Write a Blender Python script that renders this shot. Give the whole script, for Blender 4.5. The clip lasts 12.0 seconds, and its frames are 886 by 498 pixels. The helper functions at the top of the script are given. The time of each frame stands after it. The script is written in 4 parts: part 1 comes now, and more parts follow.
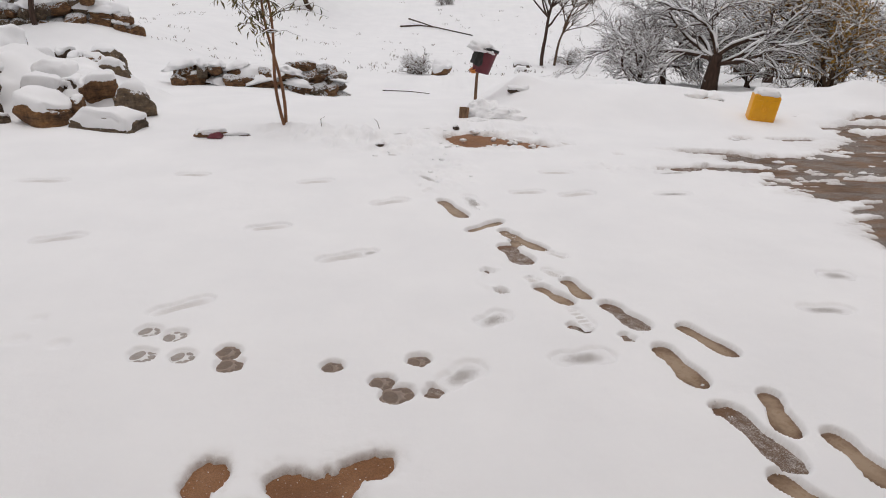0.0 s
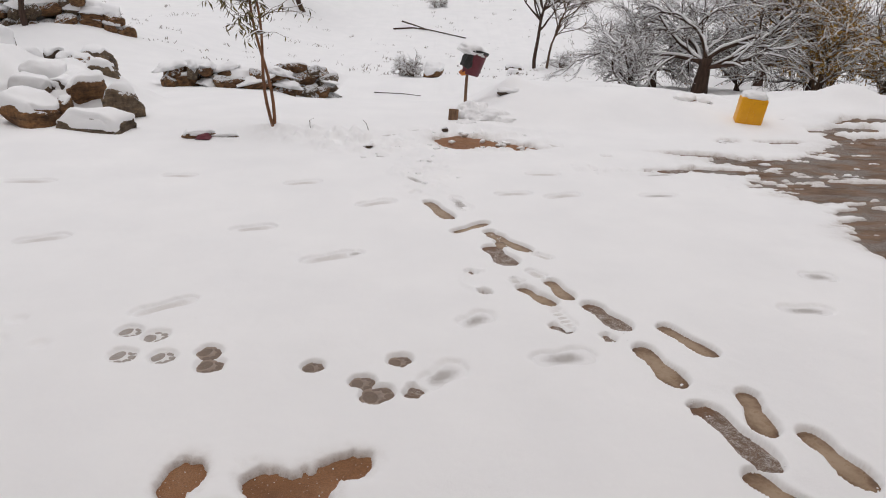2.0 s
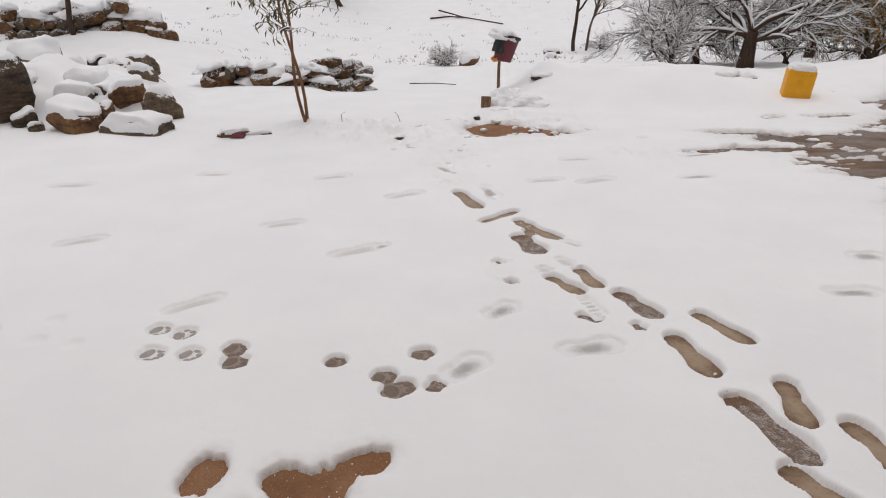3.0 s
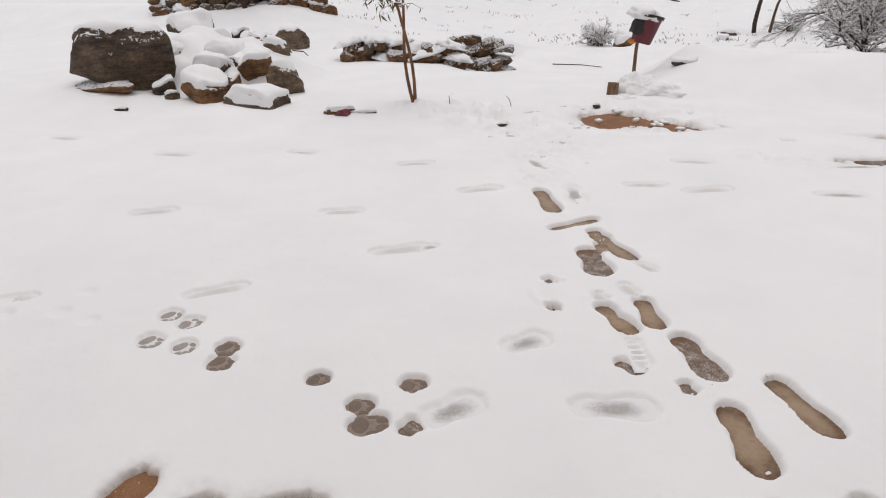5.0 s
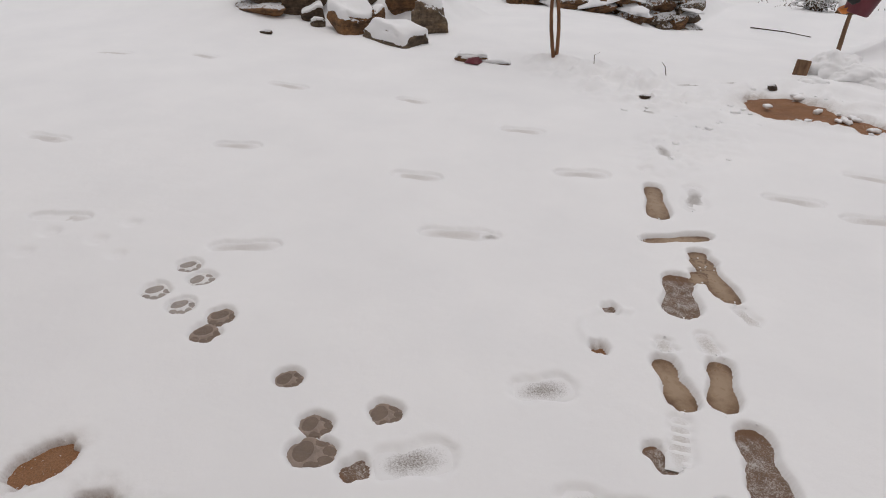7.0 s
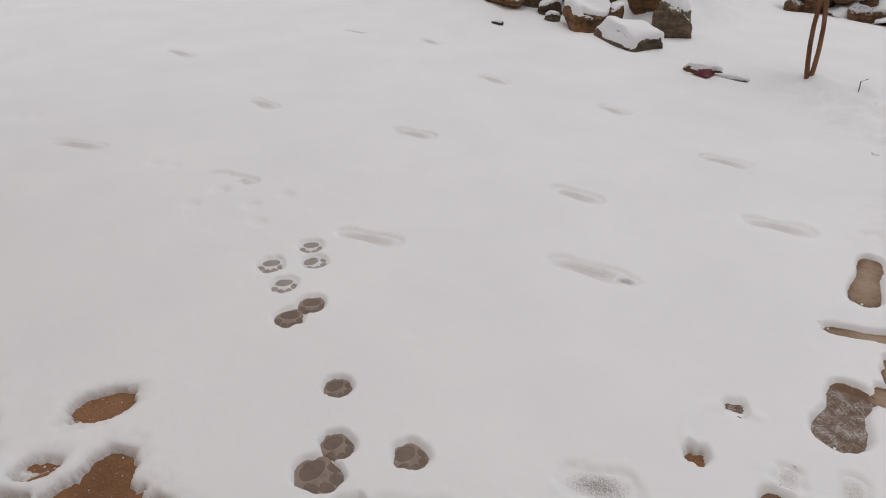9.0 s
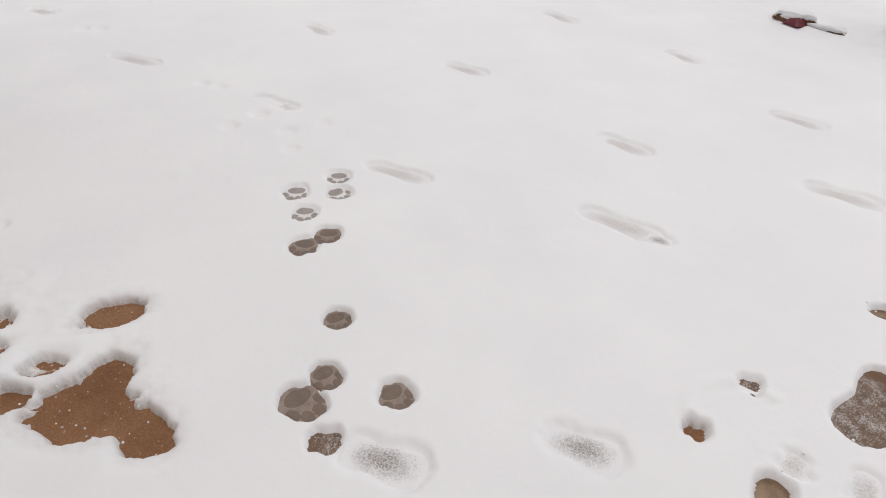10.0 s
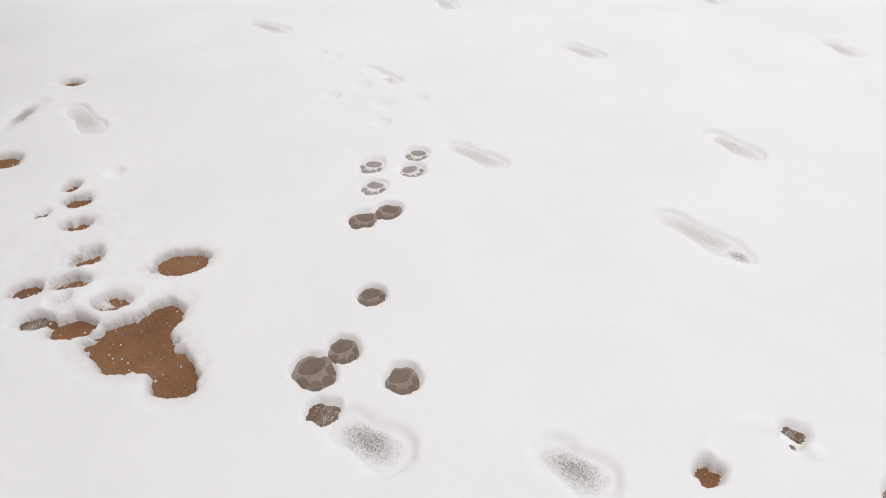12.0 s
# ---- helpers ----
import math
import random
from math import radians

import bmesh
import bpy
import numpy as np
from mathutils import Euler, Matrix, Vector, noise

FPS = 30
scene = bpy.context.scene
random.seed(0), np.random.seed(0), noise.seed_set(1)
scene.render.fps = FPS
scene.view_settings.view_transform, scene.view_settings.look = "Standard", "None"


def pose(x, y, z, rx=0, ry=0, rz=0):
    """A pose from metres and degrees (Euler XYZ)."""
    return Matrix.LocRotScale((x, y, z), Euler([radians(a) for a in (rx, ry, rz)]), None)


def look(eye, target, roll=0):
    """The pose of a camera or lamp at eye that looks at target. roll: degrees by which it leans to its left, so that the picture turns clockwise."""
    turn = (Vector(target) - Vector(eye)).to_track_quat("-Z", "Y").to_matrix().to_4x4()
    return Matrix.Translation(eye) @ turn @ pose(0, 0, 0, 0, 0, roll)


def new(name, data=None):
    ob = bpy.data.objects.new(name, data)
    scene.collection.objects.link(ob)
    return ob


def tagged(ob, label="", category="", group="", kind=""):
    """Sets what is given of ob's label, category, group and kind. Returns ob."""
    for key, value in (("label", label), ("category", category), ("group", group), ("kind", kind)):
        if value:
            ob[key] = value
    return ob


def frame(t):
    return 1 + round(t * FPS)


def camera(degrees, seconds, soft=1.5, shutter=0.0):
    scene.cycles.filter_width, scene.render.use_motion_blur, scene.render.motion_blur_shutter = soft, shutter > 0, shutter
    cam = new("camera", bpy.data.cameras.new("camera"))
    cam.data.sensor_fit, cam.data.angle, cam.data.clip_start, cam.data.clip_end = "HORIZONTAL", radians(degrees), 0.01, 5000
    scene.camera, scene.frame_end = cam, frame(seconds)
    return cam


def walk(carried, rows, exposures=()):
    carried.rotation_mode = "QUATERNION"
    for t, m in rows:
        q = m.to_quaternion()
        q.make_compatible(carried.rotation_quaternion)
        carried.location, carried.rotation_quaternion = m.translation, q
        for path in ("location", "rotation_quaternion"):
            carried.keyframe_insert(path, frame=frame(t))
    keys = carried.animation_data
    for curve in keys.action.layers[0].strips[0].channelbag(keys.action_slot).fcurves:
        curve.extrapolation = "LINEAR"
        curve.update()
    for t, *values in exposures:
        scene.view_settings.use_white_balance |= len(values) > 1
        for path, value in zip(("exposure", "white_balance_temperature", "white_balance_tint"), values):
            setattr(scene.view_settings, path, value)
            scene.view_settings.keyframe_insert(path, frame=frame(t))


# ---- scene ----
cam = camera(69.60, 12.0, soft=1.05)
PATH = [
    (0.0, pose(0.012, -0.089, 1.399, 66.76, -1.42, 0.86)),
    (0.5, pose(0.046, -0.091, 1.402, 67.00, -1.69, 1.59)),
    (1.0, pose(0.071, -0.088, 1.394, 66.24, -1.15, 1.57)),
    (1.5, pose(0.069, -0.091, 1.398, 66.44, -1.36, 0.85)),
    (2.0, pose(0.064, -0.098, 1.396, 66.99, -1.69, 0.40)),
    (2.5, pose(0.091, -0.098, 1.386, 66.64, -1.47, 2.20)),
    (2.7, pose(0.128, -0.088, 1.386, 66.32, 0.00, 2.46)),
    (4.3, pose(0.402, 0.270, 1.328, 64.86, 0.96, 10.71)),
    (4.5, pose(0.503, 0.332, 1.318, 63.50, -0.39, 13.97)),
    (5.0, pose(0.620, 0.427, 1.336, 64.66, 2.20, 18.41)),
    (5.5, pose(0.655, 0.593, 1.285, 63.43, -0.55, 20.49)),
    (6.0, pose(0.702, 0.783, 1.307, 62.52, -0.14, 26.25)),
    (6.5, pose(0.747, 0.901, 1.297, 62.02, -0.03, 31.16)),
    (6.7, pose(0.794, 0.968, 1.301, 61.14, -0.03, 33.39)),
    (8.5, pose(0.890, 1.419, 1.280, 59.64, -0.38, 48.48)),
    (9.0, pose(0.942, 1.549, 1.275, 59.58, 0.23, 59.39)),
    (9.5, pose(0.992, 1.637, 1.259, 58.29, 0.37, 63.26)),
    (10.0, pose(0.967, 1.727, 1.226, 54.52, -0.55, 67.26)),
    (10.5, pose(0.924, 1.846, 1.206, 50.45, -1.34, 69.46)),
    (11.0, pose(0.934, 1.892, 1.213, 50.43, -1.55, 72.12)),
    (11.5, pose(0.963, 1.944, 1.220, 51.47, -0.36, 77.01)),
    (12.0, pose(1.003, 2.046, 1.233, 52.44, 2.08, 81.94)),
]
EXPOSURES = [(0.0, -0.13, 6560, 13), (2.7, -0.13, 6560, 13), (4.5, -0.05, 6560, 13), (6.2, 0.00, 6560, 13), (6.6, -0.30, 6560, 13), (8.3, -0.27, 6560, 13), (9.0, -0.37, 6560, 13), (9.5, -0.31, 6560, 13), (10.0, 0.00, 6530, 12), (10.4, 0.20, 6500, 11), (12.0, 0.20, 6500, 11)]
walk(cam, PATH, EXPOSURES)

# ---------------------------------------------------------------- light: overcast winter sky
world = bpy.data.worlds.new("world")
scene.world = world
world.use_nodes = True
wn, wl = world.node_tree.nodes, world.node_tree.links
SUN_ELEV, SUN_ROT = radians(87), radians(-30)
sky = wn.new("ShaderNodeTexSky")
sky.sky_type = "NISHITA"
sky.sun_disc = False
sky.sun_elevation, sky.sun_rotation = SUN_ELEV, SUN_ROT
sky.air_density, sky.dust_density = 1.0, 3.0
hsv = wn.new("ShaderNodeHueSaturation")
hsv.inputs["Saturation"].default_value = 0.12
wl.new(sky.outputs[0], hsv.inputs["Color"])
wl.new(hsv.outputs[0], wn["Background"].inputs["Color"])
wn["Background"].inputs["Strength"].default_value = 0.115
sun = bpy.data.lights.new("sun", "SUN")
sun.energy, sun.angle, sun.color = 0.75, radians(85), (1.0, 0.965, 0.93)
sun_ob = new("sun", sun)
sun_dir = Vector((math.sin(SUN_ROT) * math.cos(SUN_ELEV), math.cos(SUN_ROT) * math.cos(SUN_ELEV), math.sin(SUN_ELEV)))
sun_ob.matrix_world = look(sun_dir * 30, (0, 0, 0))


# ---------------------------------------------------------------- materials
class Mat:
    """Small builder of a procedural material around one Principled shader."""

    def __init__(self, name, rough=0.8, metal=0.0, spec=0.5):
        self.m = bpy.data.materials.new(name)
        self.m.use_nodes = True
        self.n, self.l = self.m.node_tree.nodes, self.m.node_tree.links
        self.p = self.n["Principled BSDF"]
        self.p.inputs["Roughness"].default_value = rough
        self.p.inputs["Metallic"].default_value = metal
        self.p.inputs["Specular IOR Level"].default_value = spec
        self.geo = self.n.new("ShaderNodeNewGeometry")
        self.tex = self.n.new("ShaderNodeTexCoord")

    def where(self, local):
        return self.tex.outputs["Object"] if local else self.geo.outputs["Position"]

    def noise(self, scale, detail=4, rough=0.55, local=False, stretch=None):
        t = self.n.new("ShaderNodeTexNoise")
        t.inputs["Scale"].default_value, t.inputs["Detail"].default_value = scale, detail
        t.inputs["Roughness"].default_value = rough
        src = self.where(local)
        if stretch:
            m = self.n.new("ShaderNodeMapping")
            m.inputs["Scale"].default_value = stretch
            self.l.new(src, m.inputs["Vector"])
            src = m.outputs[0]
        self.l.new(src, t.inputs["Vector"])
        return t.outputs["Fac"]

    def ramp(self, fac, stops):
        r = self.n.new("ShaderNodeValToRGB")
        e = r.color_ramp.elements
        while len(e) < len(stops):
            e.new(0.5)
        for el, (pos, col) in zip(e, stops):
            el.position, el.color = pos, (*col, 1)
        self.l.new(fac, r.inputs["Fac"])
        return r.outputs["Color"]

    def mix(self, fac, a, b, mode="MIX"):
        m = self.n.new("ShaderNodeMix")
        m.data_type, m.blend_type = "RGBA", mode
        for sock, val in ((m.inputs[0], fac), (m.inputs[6], a), (m.inputs[7], b)):
            if isinstance(val, (int, float)):
                sock.default_value = val
            elif isinstance(val, tuple):
                sock.default_value = (*val, 1)
            else:
                self.l.new(val, sock)
        return m.outputs[2]

    def color(self, c):
        self.l.new(c, self.p.inputs["Base Color"]) if not isinstance(c, tuple) else setattr(self.p.inputs["Base Color"], "default_value", (*c, 1))
        return self

    def bump(self, *layers):
        last = None
        for fac, dist, strength in layers:
            b = self.n.new("ShaderNodeBump")
            b.inputs["Distance"].default_value, b.inputs["Strength"].default_value = dist, strength
            self.l.new(fac, b.inputs["Height"])
            if last:
                self.l.new(last, b.inputs["Normal"])
            last = b.outputs[0]
        self.l.new(last, self.p.inputs["Normal"])
        return self

    def rough(self, fac, lo, hi):
        r = self.n.new("ShaderNodeMapRange")
        r.inputs["To Min"].default_value, r.inputs["To Max"].default_value = lo, hi
        self.l.new(fac, r.inputs["Value"])
        self.l.new(r.outputs[0], self.p.inputs["Roughness"])
        return self


def make_snow():
    m = Mat("snow", rough=0.7, spec=0.25)
    clean = m.ramp(m.noise(1.7, 5), [(0.3, (0.86, 0.862, 0.87)), (0.7, (0.91, 0.91, 0.913))])
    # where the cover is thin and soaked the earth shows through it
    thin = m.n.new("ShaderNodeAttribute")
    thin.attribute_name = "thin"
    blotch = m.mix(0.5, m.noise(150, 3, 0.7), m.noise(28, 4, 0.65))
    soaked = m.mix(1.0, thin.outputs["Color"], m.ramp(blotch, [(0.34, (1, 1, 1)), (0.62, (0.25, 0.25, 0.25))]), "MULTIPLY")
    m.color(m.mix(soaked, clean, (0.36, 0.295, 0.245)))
    m.bump((m.noise(9, 4), 0.02, 0.14), (m.noise(55, 4, 0.6), 0.006, 0.08), (m.noise(240, 4, 0.7), 0.002, 0.28))
    return m.m


def make_soil():
    m = Mat("wet_soil", rough=0.6, spec=0.3)
    base = m.ramp(m.noise(6, 6, 0.6), [(0.25, (0.205, 0.094, 0.042)), (0.55, (0.29, 0.143, 0.068)), (0.8, (0.36, 0.195, 0.104))])
    grit = m.ramp(m.noise(220, 3, 0.7), [(0.36, (0.72, 0.7, 0.68)), (0.62, (1.08, 1.06, 1.04))])
    col = m.mix(1.0, base, grit, "MULTIPLY")
    crumbs = m.ramp(m.noise(95, 2, 0.6), [(0.66, (0, 0, 0)), (0.74, (1, 1, 1))])
    col = m.mix(crumbs, col, (0.55, 0.48, 0.42))
    icy = m.ramp(m.noise(2.2, 6, 0.7, False, (1.0, 2.4, 1.0)), [(0.44, (0, 0, 0)), (0.56, (0.9, 0.9, 0.9))])
    sep = m.n.new("ShaderNodeSeparateXYZ")
    m.l.new(m.geo.outputs["Position"], sep.inputs[0])
    spot = m.ramp(sep.outputs["X"], [(0.9, (0, 0, 0)), (1.0, (1, 1, 1))])
    icy = m.mix(1.0, icy, spot, "MULTIPLY")
    silt = m.ramp(m.noise(3.1, 5, 0.6, False, (1.0, 2.2, 1.0)), [(0.35, (0.125, 0.074, 0.045)), (0.6, (0.25, 0.160, 0.104))])
    col = m.mix(spot, col, m.mix(1.0, silt, grit, "MULTIPLY"))
    m.color(m.mix(icy, col, m.ramp(m.noise(120, 3, 0.7), [(0.38, (0.12, 0.095, 0.078)), (0.66, (0.36, 0.33, 0.305))])))
    m.rough(m.noise(9, 4), 0.4, 0.9)
    m.bump((m.noise(30, 6, 0.65), 0.02, 0.5), (m.noise(260, 3, 0.7), 0.004, 0.5))
    return m.m


def make_slush(name, dark, light, lo, hi, mud=0.0):
    m = Mat(name, rough=0.4, spec=0.35)
    grain = m.noise(260, 3, 0.7)
    blot = m.noise(26, 4, 0.6)
    base = m.ramp(blot, [(0.3, dark), (0.75, tuple(min(0.85, d * 1.5) for d in dark))])
    frost = m.mix(0.38, grain, m.noise(34, 4, 0.65))
    ice = m.ramp(frost, [(lo, (0, 0, 0)), (hi, (1, 1, 1))])
    col = m.mix(ice, base, light)
    if mud:
        sep = m.n.new("ShaderNodeSeparateXYZ")
        m.l.new(m.tex.outputs["Generated"], sep.inputs[0])
        heel = m.ramp(m.mix(0.35, sep.outputs["X"], m.noise(30, 4, 0.6)), [(0.26, (1, 1, 1)), (0.34, (0, 0, 0))])
        col = m.mix(heel, col, (0.16, 0.085, 0.045))
    m.color(col)
    m.rough(blot, 0.3, 0.7)
    m.bump((grain, 0.004, 0.5), (blot, 0.008, 0.4))
    return m.m


def make_water():
    """Silty meltwater: dark mud along the rim, pale silt towards the middle."""
    m = Mat("meltwater", rough=0.2, spec=0.28)
    dist = m.n.new("ShaderNodeVectorMath")
    dist.operation = "DISTANCE"
    dist.inputs[1].default_value = (0.5, 0.5, 0.5)
    flat = m.n.new("ShaderNodeMapping")
    flat.inputs["Scale"].default_value = (1, 1, 0)
    flat.inputs["Location"].default_value = (0, 0, 0.5)
    m.l.new(m.tex.outputs["Generated"], flat.inputs["Vector"])
    m.l.new(flat.outputs[0], dist.inputs[0])
    field = m.mix(0.42, dist.outputs["Value"], m.noise(20, 5, 0.65))
    m.color(m.ramp(field, [(0.30, (0.36, 0.262, 0.178)), (0.40, (0.27, 0.185, 0.118)), (0.47, (0.185, 0.113, 0.066)), (0.56, (0.10, 0.055, 0.030))]))
    m.rough(m.noise(40, 3), 0.14, 0.5)
    m.bump((m.noise(35, 4), 0.005, 0.25),)
    return m.m


def make_stone(name, a, b, c):
    m = Mat(name, rough=0.85)
    base = m.ramp(m.noise(4.5, 6, 0.62, True), [(0.28, a), (0.52, b), (0.78, c)])
    speck = m.ramp(m.noise(38, 5, 0.7, True), [(0.34, (0.66, 0.63, 0.60)), (0.66, (1.16, 1.12, 1.06))])
    col = m.mix(1.0, base, speck, "MULTIPLY")
    seam = m.ramp(m.noise(3.2, 7, 0.75, True, (1.0, 1.0, 5.0)), [(0.36, (0.30, 0.27, 0.24)), (0.50, (0.95, 0.95, 0.95)), (0.66, (1.5, 1.38, 1.2))])
    col = m.mix(1.0, col, seam, "MULTIPLY")
    frost = m.ramp(m.noise(23, 5, 0.7, True), [(0.72, (0, 0, 0)), (0.78, (1, 1, 1))])
    # snow dusted on the upward faces in specks
    geo, sep, add = m.n.new("ShaderNodeNewGeometry"), m.n.new("ShaderNodeSeparateXYZ"), m.n.new("ShaderNodeMath")
    m.l.new(geo.outputs["Normal"], sep.inputs[0])
    add.operation = "MULTIPLY_ADD"
    m.l.new(sep.outputs[2], add.inputs[0])
    add.inputs[1].default_value = 0.47
    m.l.new(m.noise(26, 4, 0.75), add.inputs[2])
    dust = m.ramp(add.outputs[0], [(0.80, (0, 0, 0)), (0.86, (1, 1, 1))])
    m.color(m.mix(dust, m.mix(frost, col, (0.8, 0.8, 0.8)), (0.84, 0.84, 0.85)))
    m.bump((m.noise(7, 6, 0.65, True), 0.08, 0.9), (m.noise(60, 4, 0.7, True), 0.015, 0.9))
    return m.m


def make_bark(name, a, b, stretch=(30, 30, 5)):
    m = Mat(name, rough=0.85)
    g = m.noise(1.0, 6, 0.6, False, stretch)
    m.color(m.ramp(g, [(0.3, a), (0.7, b)]))
    m.bump((g, 0.01, 0.6),)
    return m.m


def make_leaf(name, a, b):
    m = Mat(name, rough=0.6)
    r = m.n.new("ShaderNodeValToRGB")
    r.color_ramp.elements[0].color, r.color_ramp.elements[1].color = (*a, 1), (*b, 1)
    m.l.new(m.geo.outputs["Random Per Island"], r.inputs["Fac"])
    m.l.new(r.outputs[0], m.p.inputs["Base Color"])
    return m.m


def make_paint(name, a, b, rough, scale=12, grime=(0.12, 0.08, 0.05)):
    m = Mat(name, rough=rough)
    base = m.ramp(m.noise(scale, 4, 0.6, True), [(0.3, a), (0.7, b)])
    dirt = m.ramp(m.noise(scale * 2.3, 6, 0.7, True), [(0.6, (0, 0, 0)), (0.8, (0.55, 0.55, 0.55))])
    m.color(m.mix(dirt, base, grime))
    m.bump((m.noise(60, 3, 0.6, True), 0.002, 0.4),)
    return m.m


SNOW = make_snow()
SOIL = make_soil()
SLUSH = make_slush("dirty_slush", (0.125, 0.076, 0.048), (0.56, 0.525, 0.495), 0.475, 0.63, 1.0)
PAD_ICE = make_slush("brown_pad_ice", (0.155, 0.112, 0.084), (0.22, 0.17, 0.138), 0.45, 0.7)
PAW_ICE = make_slush("trodden_ice", (0.25, 0.195, 0.158), (0.36, 0.30, 0.26), 0.45, 0.75)
TOE_PALE = make_slush("pale_toe_ice", (0.72, 0.70, 0.69), (0.84, 0.83, 0.825), 0.42, 0.66)
TOE_GREY = make_slush("grey_pad_ice", (0.27, 0.235, 0.21), (0.44, 0.41, 0.39), 0.45, 0.7)
WATER = make_water()


def make_slush_or_shade(name, core, light, inner, outer):
    """Thin wet slush, and painted shade of pressed prints: dark middle fading into clean snow."""
    m = Mat(name, rough=0.5, spec=0.3)
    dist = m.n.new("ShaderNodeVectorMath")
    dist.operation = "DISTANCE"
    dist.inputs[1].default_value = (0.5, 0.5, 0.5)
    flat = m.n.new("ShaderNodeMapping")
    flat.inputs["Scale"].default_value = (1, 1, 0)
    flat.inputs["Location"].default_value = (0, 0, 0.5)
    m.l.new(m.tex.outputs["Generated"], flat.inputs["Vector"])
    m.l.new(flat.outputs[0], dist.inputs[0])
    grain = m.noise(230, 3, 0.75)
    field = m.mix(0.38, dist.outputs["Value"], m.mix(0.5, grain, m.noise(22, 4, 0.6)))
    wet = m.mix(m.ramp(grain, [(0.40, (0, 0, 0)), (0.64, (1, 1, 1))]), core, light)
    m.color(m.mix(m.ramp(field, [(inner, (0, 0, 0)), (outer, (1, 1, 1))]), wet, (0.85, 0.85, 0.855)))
    m.bump((grain, 0.003, 0.35),)
    return m.m


GREY_SLUSH = make_slush_or_shade("grey_slush", (0.28, 0.252, 0.23), (0.68, 0.67, 0.66), 0.25, 0.44)
# pressed snow, the print's faint shade painted in as a grey middle
SHADED_SNOW = make_slush_or_shade("shaded_pressed_snow", (0.58, 0.555, 0.53), (0.78, 0.77, 0.76), 0.27, 0.48)
STONE_BROWN = make_stone("brown_stone", (0.085, 0.043, 0.020), (0.24, 0.128, 0.056), (0.44, 0.25, 0.115))
STONE_GREY = make_stone("grey_brown_stone", (0.10, 0.072, 0.048), (0.19, 0.142, 0.097), (0.31, 0.242, 0.172))
STONE_DARK = make_stone("dark_stone", (0.050, 0.034, 0.024), (0.115, 0.080, 0.055), (0.22, 0.158, 0.108))
BARK_DARK = make_bark("dark_wet_bark", (0.026, 0.013, 0.008), (0.085, 0.046, 0.029))
BARK_TAN = make_bark("tan_sapling_bark", (0.11, 0.047, 0.021), (0.32, 0.155, 0.075))
TWIG_TAN = make_bark("dry_twig", (0.055, 0.033, 0.019), (0.16, 0.10, 0.06))
WOOD = make_bark("weathered_wood", (0.10, 0.055, 0.030), (0.27, 0.16, 0.09), (40, 40, 6))
LEAF_OLIVE = make_leaf("olive_leaf", (0.055, 0.05, 0.012), (0.19, 0.14, 0.04))
LEAF_YELLOW = make_leaf("yellowing_leaf", (0.22, 0.11, 0.02), (0.52, 0.31, 0.06))
LEAF_BROWN = make_leaf("withered_leaf", (0.11, 0.05, 0.018), (0.30, 0.15, 0.05))
CAN_YELLOW = make_paint("yellow_plastic", (0.80, 0.36, 0.002), (0.88, 0.42, 0.003), 0.45)
MAROON = make_paint("maroon_plastic", (0.10, 0.010, 0.018), (0.15, 0.018, 0.03), 0.5)
BLACK_RUBBER = make_paint("black_rubber", (0.012, 0.011, 0.011), (0.03, 0.028, 0.027), 0.6)
ORANGE = make_paint("orange_plastic", (0.55, 0.16, 0.02), (0.65, 0.22, 0.03), 0.5)


# ---------------------------------------------------------------- numeric helpers
def smooth(a, b, v):
    t = np.clip((v - a) / (b - a), 0, 1)
    return t * t * (3 - 2 * t)


def lattice(xi, yi, seed):
    h = (xi * 374761393 + yi * 668265263 + seed * 974711) & 0x7FFFFFFF
    h = ((h ^ (h >> 13)) * 1274126177) & 0x7FFFFFFF
    return ((h ^ (h >> 16)) & 0xFFFF) / 65535.0


def vnoise(x, y, seed=0):
    """Value noise, -1 to 1."""
    x, y = np.asarray(x, float), np.asarray(y, float)
    xi, yi = np.floor(x).astype(np.int64), np.floor(y).astype(np.int64)
    u, v = x - xi, y - yi
    u, v = u * u * (3 - 2 * u), v * v * (3 - 2 * v)
    a, b = lattice(xi, yi, seed), lattice(xi + 1, yi, seed)
    c, d = lattice(xi, yi + 1, seed), lattice(xi + 1, yi + 1, seed)
    return 2 * ((a + (b - a) * u) * (1 - v) + (c + (d - c) * u) * v) - 1


def fbm(x, y, scale, octaves=3, seed=0):
    out, amp = 0, 1.0
    for k in range(octaves):
        out = out + amp * vnoise(np.asarray(x) * scale + 17.3 * k, np.asarray(y) * scale - 9.1 * k, seed + k)
        scale, amp = scale * 2.1, amp * 0.5
    return out / 1.75


def softplus(v, k):
    return k * np.log1p(np.exp(np.clip(v / k, -40, 40)))


